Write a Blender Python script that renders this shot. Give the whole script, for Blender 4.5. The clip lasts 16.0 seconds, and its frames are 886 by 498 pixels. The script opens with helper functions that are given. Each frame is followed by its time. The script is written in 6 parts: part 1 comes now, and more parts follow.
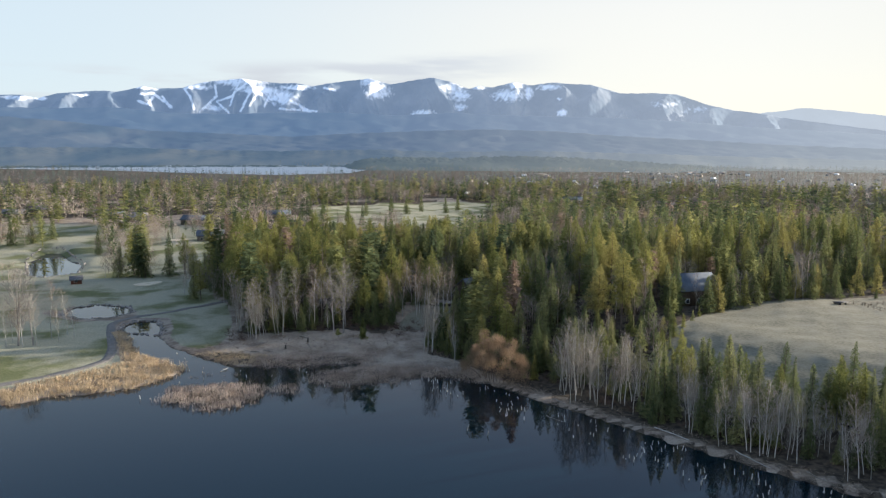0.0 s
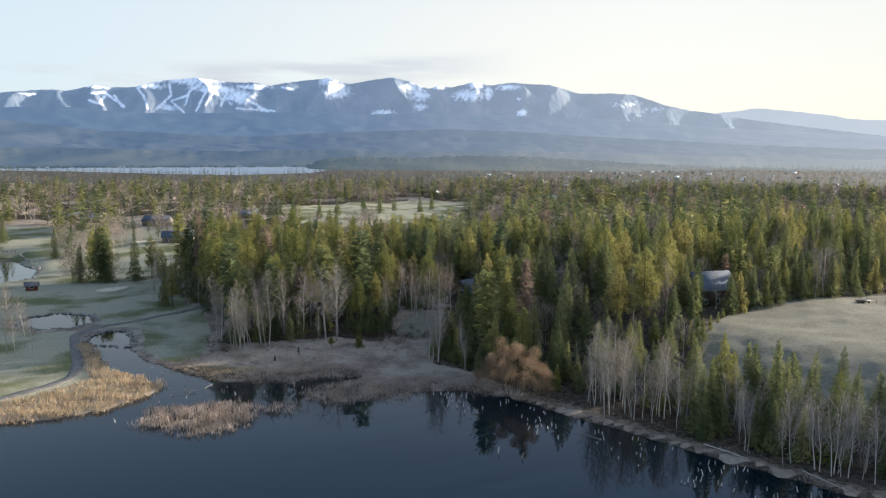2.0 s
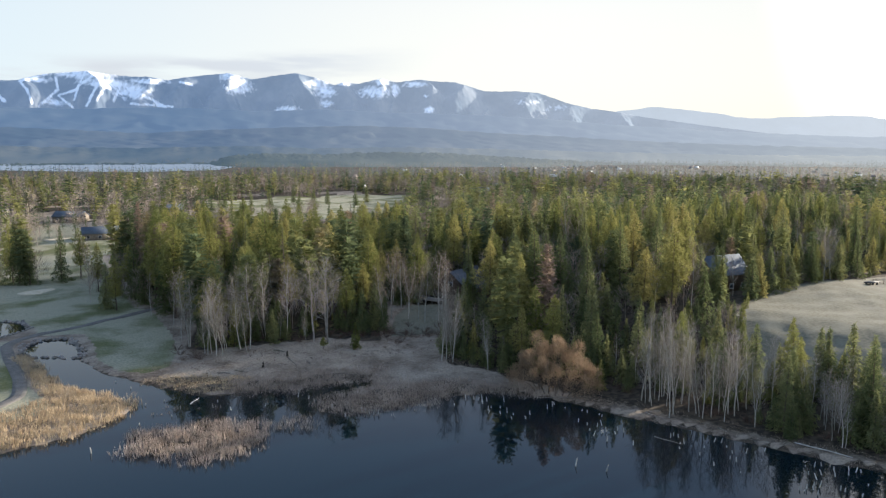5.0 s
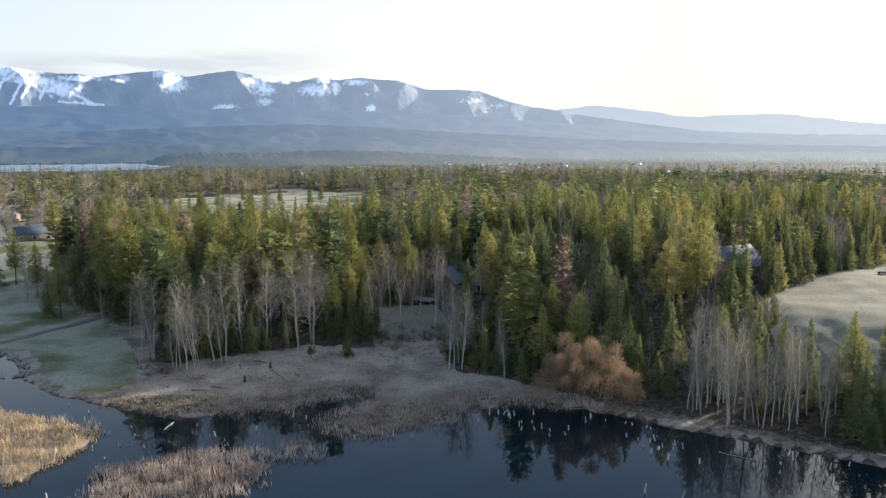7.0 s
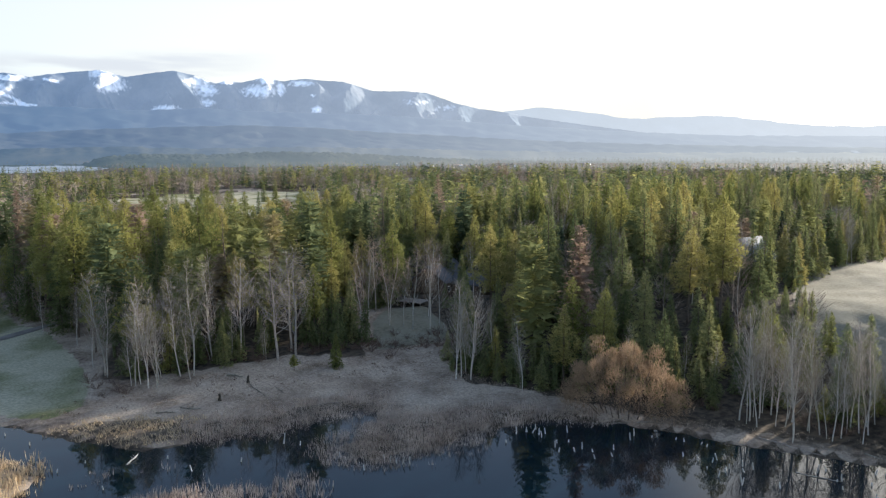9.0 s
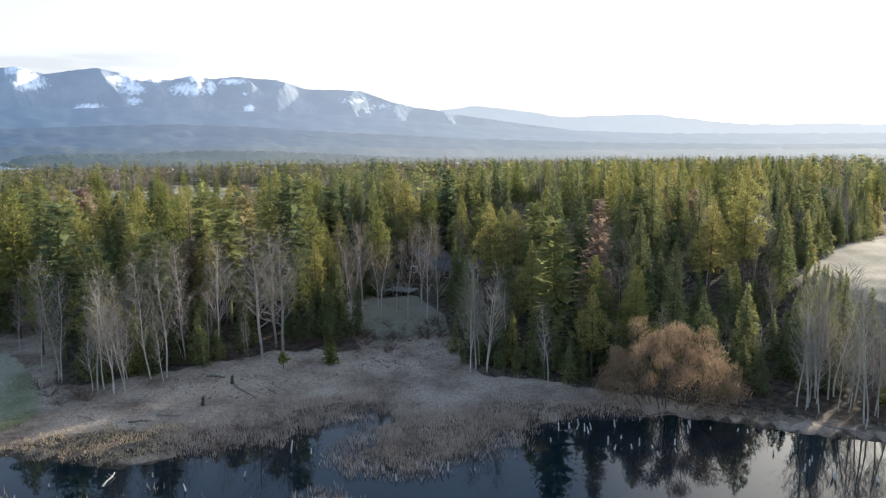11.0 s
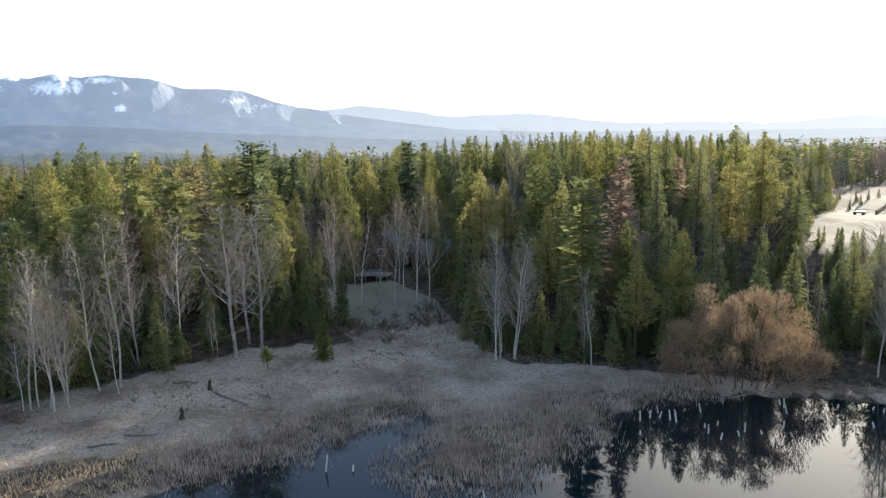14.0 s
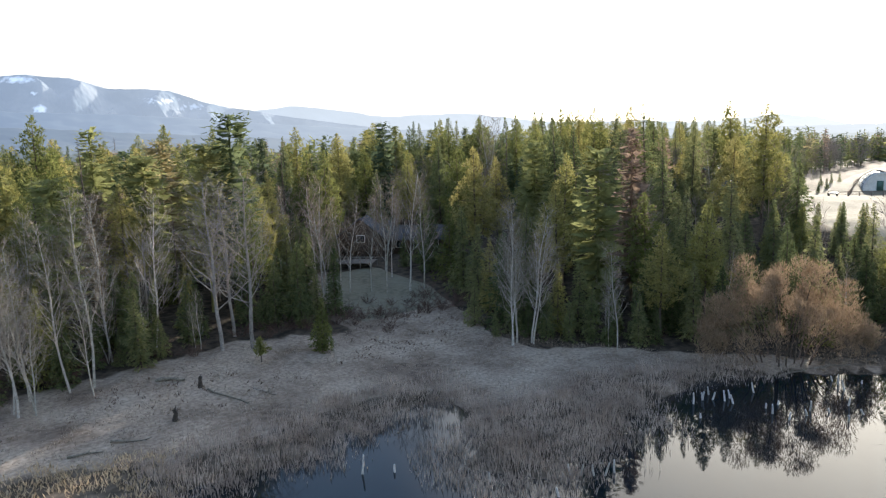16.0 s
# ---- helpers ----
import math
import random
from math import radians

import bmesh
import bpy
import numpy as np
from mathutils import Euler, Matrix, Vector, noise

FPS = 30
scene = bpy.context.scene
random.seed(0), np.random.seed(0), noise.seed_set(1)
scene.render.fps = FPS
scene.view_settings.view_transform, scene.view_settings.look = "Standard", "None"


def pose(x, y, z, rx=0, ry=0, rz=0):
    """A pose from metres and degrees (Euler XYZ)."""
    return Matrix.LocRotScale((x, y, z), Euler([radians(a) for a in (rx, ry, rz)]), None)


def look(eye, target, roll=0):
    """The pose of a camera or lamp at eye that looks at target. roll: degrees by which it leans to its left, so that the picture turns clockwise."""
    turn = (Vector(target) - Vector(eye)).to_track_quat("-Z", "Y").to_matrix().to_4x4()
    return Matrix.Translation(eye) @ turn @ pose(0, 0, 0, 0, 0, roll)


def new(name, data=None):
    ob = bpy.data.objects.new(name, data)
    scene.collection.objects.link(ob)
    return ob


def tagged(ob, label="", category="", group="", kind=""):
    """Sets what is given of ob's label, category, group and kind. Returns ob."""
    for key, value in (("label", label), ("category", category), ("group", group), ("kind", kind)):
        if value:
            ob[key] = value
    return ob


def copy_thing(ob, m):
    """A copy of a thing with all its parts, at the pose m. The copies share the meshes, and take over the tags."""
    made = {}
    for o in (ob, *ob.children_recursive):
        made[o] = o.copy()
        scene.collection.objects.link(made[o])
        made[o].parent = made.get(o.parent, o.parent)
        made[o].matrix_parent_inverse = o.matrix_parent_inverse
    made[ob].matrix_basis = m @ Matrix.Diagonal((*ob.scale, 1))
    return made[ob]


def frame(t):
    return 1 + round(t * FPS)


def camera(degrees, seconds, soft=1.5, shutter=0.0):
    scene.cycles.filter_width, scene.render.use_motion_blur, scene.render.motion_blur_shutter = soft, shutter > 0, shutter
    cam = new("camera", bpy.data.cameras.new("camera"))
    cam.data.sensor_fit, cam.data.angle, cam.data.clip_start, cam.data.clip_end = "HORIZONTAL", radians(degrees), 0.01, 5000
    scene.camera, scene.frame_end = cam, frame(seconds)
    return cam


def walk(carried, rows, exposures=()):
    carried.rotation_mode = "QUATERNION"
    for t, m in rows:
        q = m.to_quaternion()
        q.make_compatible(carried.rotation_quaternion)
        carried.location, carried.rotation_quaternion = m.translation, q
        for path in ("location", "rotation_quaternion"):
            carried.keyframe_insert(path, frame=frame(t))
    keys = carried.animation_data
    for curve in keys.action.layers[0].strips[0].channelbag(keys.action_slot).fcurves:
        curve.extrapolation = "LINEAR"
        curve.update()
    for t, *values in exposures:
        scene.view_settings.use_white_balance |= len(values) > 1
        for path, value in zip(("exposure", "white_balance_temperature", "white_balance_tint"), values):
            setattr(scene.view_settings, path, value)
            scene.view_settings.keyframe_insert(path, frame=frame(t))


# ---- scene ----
cam = camera(61.3, 16.0, soft=1.25)
PATH = [
    (0, (3.018, -13.975, 56.395), (3.001, -11.993, 56.13), 0.3),
    (0.5, (0.197, -9.013, 55.731), (0.205, -7.03, 55.467), 0.3),
    (1, (-2.509, -4.328, 55.08), (-2.476, -2.346, 54.816), 0.2),
    (1.5, (-5.557, 0.337, 54.351), (-5.496, 2.318, 54.087), 0.2),
    (2, (-8.897, 4.363, 53.542), (-8.805, 6.343, 53.279), 0.2),
    (2.5, (-12.261, 8.315, 52.644), (-12.137, 10.294, 52.381), 0.3),
    (3, (-16.177, 12.429, 51.826), (-16.016, 14.405, 51.561), 0.3),
    (3.5, (-20.052, 16.353, 50.774), (-19.853, 18.325, 50.51), 0.2),
    (4, (-24.088, 20.222, 49.725), (-23.843, 22.19, 49.46), 0.2),
    (6.5, (-39.386, 43.406, 44.8), (-38.918, 45.332, 44.531), -0.1),
    (7, (-40.636, 49.806, 43.858), (-40.14, 51.725, 43.589), -0.1),
    (7.5, (-41.786, 56.05, 43.033), (-41.263, 57.963, 42.766), -0.0),
    (8, (-42.886, 61.447, 42.223), (-42.334, 63.351, 41.958), -0.0),
    (8.5, (-44.113, 65.986, 41.188), (-43.523, 67.878, 40.924), -0.2),
    (9, (-45.53, 70.28, 39.843), (-44.898, 72.159, 39.58), -0.2),
    (11.5, (-53.325, 91.897, 33.395), (-52.492, 93.695, 33.13), -0.6),
    (12, (-54.918, 96.27, 32.258), (-54.04, 98.047, 31.993), -0.7),
    (12.5, (-56.245, 100.698, 31.145), (-55.319, 102.451, 30.88), -0.8),
    (13, (-57.439, 104.532, 30.077), (-56.469, 106.261, 29.812), -0.9),
    (13.5, (-58.601, 108.207, 29.062), (-57.584, 109.908, 28.796), -1.0),
    (14, (-59.498, 111.526, 28.056), (-58.439, 113.202, 27.79), -1.1),
    (14.5, (-60.343, 114.881, 26.986), (-59.242, 116.529, 26.72), -1.1),
    (15, (-61.099, 117.906, 26.041), (-59.96, 119.529, 25.774), -1.2),
    (15.5, (-61.828, 120.823, 25.104), (-60.655, 122.421, 24.836), -1.3),
    (16, (-62.324, 123.578, 24.261), (-61.125, 125.156, 23.993), -1.5),
]
walk(cam, [(t, look(eye, target, roll)) for t, eye, target, roll in PATH], exposures=[(0, 0.69), (4, 0.74), (6.5, 0.79), (9, 0.86), (11.5, 0.94), (16, 1.04)])

# ---- light ----
SUN_AZ, SUN_EL = 67.0, 14.0
world = bpy.data.worlds.new("morning_sky")
scene.world = world
world.use_nodes = True
wn, wl = world.node_tree.nodes, world.node_tree.links
sky = wn.new("ShaderNodeTexSky")
sky.sky_type, sky.sun_disc = "NISHITA", False
sky.sun_elevation, sky.sun_rotation = radians(SUN_EL), radians(SUN_AZ)
sky.air_density, sky.dust_density, sky.ozone_density = 1.0, 0.6, 1.5
# thin high cloud whitens the lower sky; a grey streak of cloud hangs over the range
where, split = wn.new("ShaderNodeTexCoord"), wn.new("ShaderNodeSeparateXYZ")
wl.new(where.outputs["Generated"], split.inputs[0])


def world_range(source, lo, hi, a, b):
    r = wn.new("ShaderNodeMapRange")
    r.interpolation_type = "SMOOTHSTEP"
    for k, v in zip((1, 2, 3, 4), (lo, hi, a, b)):
        r.inputs[k].default_value = v
    wl.new(source, r.inputs[0])
    return r.outputs[0]


def world_times(a, b):
    m = wn.new("ShaderNodeMath")
    m.operation = "MULTIPLY"
    wl.new(a, m.inputs[0]), wl.new(b, m.inputs[1])
    return m.outputs[0]


def world_mix(fac, a, b):
    m = wn.new("ShaderNodeMix")
    m.data_type = "RGBA"
    wl.new(fac, m.inputs[0])
    for k, v in ((6, a), (7, b)):
        if isinstance(v, tuple):
            m.inputs[k].default_value = (*v, 1)
        else:
            wl.new(v, m.inputs[k])
    return m.outputs[2]


stretch, puff = wn.new("ShaderNodeMapping"), wn.new("ShaderNodeTexNoise")
stretch.inputs["Scale"].default_value = (5, 5, 42)
puff.inputs["Scale"].default_value, puff.inputs["Detail"].default_value = 1.0, 5.0
wl.new(where.outputs["Generated"], stretch.inputs[0]), wl.new(stretch.outputs[0], puff.inputs["Vector"])
tilt = wn.new("ShaderNodeMath")
tilt.operation = "MULTIPLY_ADD"
tilt.inputs[1].default_value = -0.065
wl.new(split.outputs[0], tilt.inputs[0]), wl.new(split.outputs[2], tilt.inputs[2])
streak = world_times(world_range(puff.outputs[0], 0.38, 0.60, 0.0, 1.0), world_times(world_times(world_range(tilt.outputs[0], 0.078, 0.096, 0.0, 1.0), world_range(tilt.outputs[0], 0.110, 0.130, 1.0, 0.0)), world_range(split.outputs[0], -0.05, 0.18, 1.0, 0.0)))
aim = wn.new("ShaderNodeVectorMath")
aim.operation = "DOT_PRODUCT"
aim.inputs[1].default_value = (math.sin(radians(SUN_AZ)) * math.cos(radians(SUN_EL)), math.cos(radians(SUN_AZ)) * math.cos(radians(SUN_EL)), math.sin(radians(SUN_EL)))
wl.new(where.outputs["Generated"], aim.inputs[0])
glow = world_range(aim.outputs["Value"], 0.82, 1.02, 0.0, 1.0)
veil = world_mix(glow, world_mix(world_range(split.outputs[2], 0.16, 0.44, 0.0, 1.0), world_mix(streak, world_mix(world_range(split.outputs[0], 0.25, 0.95, 0.0, 1.0), world_mix(world_range(split.outputs[0], -0.6, 0.3, 0.0, 1.0), (3.9, 4.6, 5.15), (5.35, 5.2, 4.9)), (4.1, 3.95, 3.62)), (3.7, 3.85, 4.25)), (2.3, 3.35, 5.3)), (34.0, 32.0, 28.0))
wl.new(world_mix(world_range(split.outputs[2], 0.10, 0.55, 0.86, 0.56), sky.outputs[0], veil), wn["Background"].inputs[0])
wn["Background"].inputs[1].default_value = 0.117
sun = new("sun", bpy.data.lights.new("sun", "SUN"))
sun.data.energy, sun.data.angle, sun.data.color = 6.6, radians(0.6), (1.0, 0.89, 0.75)
sun.matrix_world = look((0, 0, 300), (-math.sin(radians(SUN_AZ)) * 100, -math.cos(radians(SUN_AZ)) * 100, 300 - 100 * math.tan(radians(SUN_EL))))
scene.view_settings.exposure = 0.62

# ---- materials ----
def ramp_mat(name, low, high, scale=1.0, rough=0.9, bump=0.0, fine=8.0, rnd=0.0, through_light=0.0, metal=0.0, spec=0.3, axis=(1, 1, 1), coords="Object"):
    """Two colours mixed by noise at two scales; rnd: how far each object strays in brightness; through_light: share of light let through."""
    m = bpy.data.materials.new(name)
    m.use_nodes = True
    n, l = m.node_tree.nodes, m.node_tree.links
    b = n["Principled BSDF"]
    b.inputs["Roughness"].default_value, b.inputs["Metallic"].default_value = rough, metal
    b.inputs["Specular IOR Level"].default_value = spec
    tc, mp = n.new("ShaderNodeTexCoord"), n.new("ShaderNodeMapping")
    mp.inputs["Scale"].default_value = axis
    l.new(tc.outputs[coords], mp.inputs["Vector"])
    a, c = n.new("ShaderNodeTexNoise"), n.new("ShaderNodeTexNoise")
    a.inputs["Scale"].default_value, a.inputs["Detail"].default_value = scale, 3.0
    c.inputs["Scale"].default_value, c.inputs["Detail"].default_value = scale * fine, 2.0
    l.new(mp.outputs[0], a.inputs["Vector"]), l.new(mp.outputs[0], c.inputs["Vector"])
    add = n.new("ShaderNodeMath")
    add.operation = "ADD"
    l.new(a.outputs[0], add.inputs[0]), l.new(c.outputs[0], add.inputs[1])
    r = n.new("ShaderNodeMapRange")
    r.inputs[1].default_value, r.inputs[2].default_value = 0.7, 1.3
    l.new(add.outputs[0], r.inputs[0])
    mix = n.new("ShaderNodeMix")
    mix.data_type = "RGBA"
    mix.inputs[6].default_value, mix.inputs[7].default_value = (*low, 1), (*high, 1)
    l.new(r.outputs[0], mix.inputs[0])
    colour = mix.outputs[2]
    if rnd:
        info, hsv, rr = n.new("ShaderNodeObjectInfo"), n.new("ShaderNodeHueSaturation"), n.new("ShaderNodeMapRange")
        rr.inputs[3].default_value, rr.inputs[4].default_value = 1 - rnd, 1 + rnd
        l.new(info.outputs["Random"], rr.inputs[0]), l.new(rr.outputs[0], hsv.inputs["Value"])
        hue = n.new("ShaderNodeMapRange")
        hue.inputs[3].default_value, hue.inputs[4].default_value = 0.5 + rnd * 0.09, 0.5 - rnd * 0.07
        l.new(info.outputs["Random"], hue.inputs[0]), l.new(hue.outputs[0], hsv.inputs["Hue"])
        l.new(colour, hsv.inputs["Color"])
        colour = hsv.outputs[0]
    l.new(colour, b.inputs["Base Color"])
    if bump:
        bp = n.new("ShaderNodeBump")
        bp.inputs["Strength"].default_value, bp.inputs["Distance"].default_value = bump, 0.1
        l.new(add.outputs[0], bp.inputs["Height"]), l.new(bp.outputs[0], b.inputs["Normal"])
    if through_light:
        tr, mx = n.new("ShaderNodeBsdfTranslucent"), n.new("ShaderNodeMixShader")
        mx.inputs[0].default_value = through_light
        l.new(colour, tr.inputs[0]), l.new(b.outputs[0], mx.inputs[1]), l.new(tr.outputs[0], mx.inputs[2])
        l.new(mx.outputs[0], n["Material Output"].inputs[0])
    return m


M_SPRUCE = ramp_mat("spruce_needles", (0.100, 0.122, 0.060), (0.235, 0.250, 0.110), 0.35, 0.9, rnd=0.35, through_light=0.40, spec=0.03)
M_PINE = ramp_mat("pine_needles", (0.142, 0.151, 0.053), (0.340, 0.322, 0.114), 0.35, 0.9, rnd=0.35, through_light=0.42, spec=0.03)
M_LARCH = ramp_mat("larch_twigs", (0.105, 0.096, 0.072), (0.185, 0.166, 0.122), 0.4, 0.9, rnd=0.12)
M_BARK = ramp_mat("conifer_bark", (0.06, 0.046, 0.037), (0.16, 0.125, 0.10), 1.5, 0.95, rnd=0.2)
M_BIRCH = ramp_mat("birch_bark", (0.22, 0.204, 0.180), (0.56, 0.53, 0.475), 1.2, 0.85, rnd=0.2, axis=(1, 1, 3), spec=0.1)
M_TWIG = ramp_mat("birch_twigs", (0.215, 0.188, 0.162), (0.41, 0.362, 0.312), 0.5, 0.95, rnd=0.25, spec=0.05)
M_COTTON = ramp_mat("cottonwood_bark", (0.15, 0.138, 0.125), (0.36, 0.33, 0.30), 0.8, 0.95, rnd=0.15, spec=0.05)
M_REDTWIG = ramp_mat("red_twigs", (0.18, 0.135, 0.105), (0.34, 0.26, 0.205), 0.5, 0.9, rnd=0.25)
M_WILLOW = ramp_mat("willow_buds", (0.195, 0.138, 0.090), (0.39, 0.285, 0.190), 0.45, 0.85, through_light=0.3, spec=0.05)
M_SHRUB = ramp_mat("shrub_twigs", (0.07, 0.045, 0.035), (0.16, 0.105, 0.08), 0.6, 0.9)
M_REED = ramp_mat("dry_reeds", (0.31, 0.235, 0.150), (0.63, 0.505, 0.345), 0.3, 0.9, through_light=0.25, spec=0.05)
M_FROSTREED = ramp_mat("frosted_reeds", (0.24, 0.188, 0.155), (0.58, 0.485, 0.41), 0.25, 0.9, through_light=0.2, spec=0.05)
M_GRASS = ramp_mat("dry_marsh_grass", (0.215, 0.168, 0.128), (0.465, 0.390, 0.31), 0.5, 0.95, spec=0.05)
M_POST = ramp_mat("weathered_post", (0.30, 0.28, 0.25), (0.68, 0.65, 0.60), 2.0, 0.85, rnd=0.25)
M_DEADWOOD = ramp_mat("dead_wood", (0.10, 0.085, 0.07), (0.34, 0.30, 0.25), 1.5, 0.9, rnd=0.3)
M_STUMP = ramp_mat("dark_stump", (0.02, 0.017, 0.014), (0.09, 0.075, 0.06), 3.0, 0.95)
M_STONE = ramp_mat("edging_stone", (0.12, 0.11, 0.10), (0.34, 0.31, 0.28), 2.0, 0.9, rnd=0.3)
M_PATH = ramp_mat("cart_path_asphalt", (0.10, 0.093, 0.085), (0.19, 0.176, 0.16), 0.6, 0.9, bump=0.2)
M_SAND = ramp_mat("bunker_sand", (0.45, 0.38, 0.27), (0.66, 0.57, 0.43), 0.8, 0.95)
M_ROOF = ramp_mat("shingle_roof", (0.08, 0.08, 0.085), (0.18, 0.18, 0.19), 2.0, 0.9, rnd=0.4, spec=0.05)
M_METALROOF = ramp_mat("metal_roof", (0.075, 0.09, 0.11), (0.12, 0.14, 0.17), 0.6, 0.75, spec=0.1)
M_PALEROOF = ramp_mat("pale_metal_roof", (0.085, 0.10, 0.125), (0.135, 0.155, 0.18), 0.6, 0.75, spec=0.1)
M_WALL = ramp_mat("house_siding", (0.16, 0.135, 0.11), (0.29, 0.255, 0.215), 0.8, 0.8, rnd=0.5)
M_DARKWALL = ramp_mat("dark_log_wall", (0.07, 0.05, 0.04), (0.16, 0.12, 0.09), 1.0, 0.8)
M_WHITE = ramp_mat("white_paint", (0.62, 0.62, 0.60), (0.80, 0.80, 0.78), 1.0, 0.6)
M_DECK = ramp_mat("deck_boards", (0.14, 0.13, 0.12), (0.27, 0.25, 0.23), 2.0, 0.8)
M_FENCE = ramp_mat("fence_rail", (0.13, 0.10, 0.08), (0.28, 0.23, 0.18), 2.0, 0.9)
M_BARN = ramp_mat("barn_cover", (0.55, 0.57, 0.58), (0.76, 0.78, 0.78), 0.3, 0.5)
M_DARK = ramp_mat("dark_metal", (0.03, 0.03, 0.03), (0.08, 0.08, 0.08), 1.0, 0.6)


def wood_mat(name, stops, let_through):
    """Colours of many trees in one sheet, chosen by each tree's own tone."""
    m = ramp_mat(name, (0.70, 0.70, 0.70), (1.3, 1.3, 1.3), 0.25, 0.95, fine=5.0, through_light=let_through, spec=0.0)
    n, l = m.node_tree.nodes, m.node_tree.links
    tone, ramp, mul = n.new("ShaderNodeAttribute"), n.new("ShaderNodeValToRGB"), n.new("ShaderNodeMix")
    tone.attribute_name = "tone"
    while len(ramp.color_ramp.elements) < len(stops):
        ramp.color_ramp.elements.new(0.5)
    for e, (p, c) in zip(ramp.color_ramp.elements, stops):
        e.position, e.color = p, (*c, 1)
    mul.data_type, mul.blend_type = "RGBA", "MULTIPLY"
    mul.inputs[0].default_value = 1.0
    l.new(tone.outputs["Fac"], ramp.inputs[0])
    source = n["Principled BSDF"].inputs["Base Color"].links[0].from_socket
    ends = [k.to_socket for k in source.links]
    l.new(ramp.outputs[0], mul.inputs[6]), l.new(source, mul.inputs[7])
    for e in ends:
        l.new(mul.outputs[2], e)
    return m


CONIFER_TONES = [(0.0, (0.072, 0.100, 0.064)), (0.30, (0.126, 0.155, 0.080)), (0.55, (0.232, 0.243, 0.102)), (0.76, (0.335, 0.320, 0.130)), (0.83, (0.255, 0.190, 0.150)), (1.0, (0.31, 0.245, 0.20))]
BARE_TONES = [(0.0, (0.19, 0.160, 0.138)), (0.4, (0.285, 0.240, 0.205)), (0.7, (0.36, 0.308, 0.262)), (1.0, (0.25, 0.185, 0.150))]


def glass_mat():
    m = bpy.data.materials.new("window_glass")
    m.use_nodes = True
    b = m.node_tree.nodes["Principled BSDF"]
    b.inputs["Base Color"].default_value = (0.03, 0.035, 0.04, 1)
    b.inputs["Roughness"].default_value = 0.05
    return m


M_GLASS = glass_mat()
M_REDWALL = ramp_mat("red_brown_boards", (0.11, 0.045, 0.03), (0.22, 0.10, 0.07), 1.5, 0.85)


def water_mat():
    m = bpy.data.materials.new("lake_water")
    m.use_nodes = True
    n, l = m.node_tree.nodes, m.node_tree.links
    b = n["Principled BSDF"]
    b.inputs["Base Color"].default_value = (0.0020, 0.0090, 0.0150, 1)
    b.inputs["Roughness"].default_value, b.inputs["IOR"].default_value = 0.03, 1.27
    tc, w = n.new("ShaderNodeTexCoord"), n.new("ShaderNodeTexNoise")
    w.inputs["Scale"].default_value, w.inputs["Detail"].default_value = 0.5, 3.0
    bp = n.new("ShaderNodeBump")
    bp.inputs["Strength"].default_value, bp.inputs["Distance"].default_value = 0.04, 0.1
    l.new(tc.outputs["Object"], w.inputs["Vector"]), l.new(w.outputs[0], bp.inputs["Height"]), l.new(bp.outputs[0], b.inputs["Normal"])
    return m


M_WATER = water_mat()
# pale base colour stands in for sky mirrored by the ripples
M_RIPPLED = ramp_mat("rippled_water_sky_tint", (0.17, 0.22, 0.28), (0.21, 0.26, 0.32), 0.002, 0.5, spec=0.3)


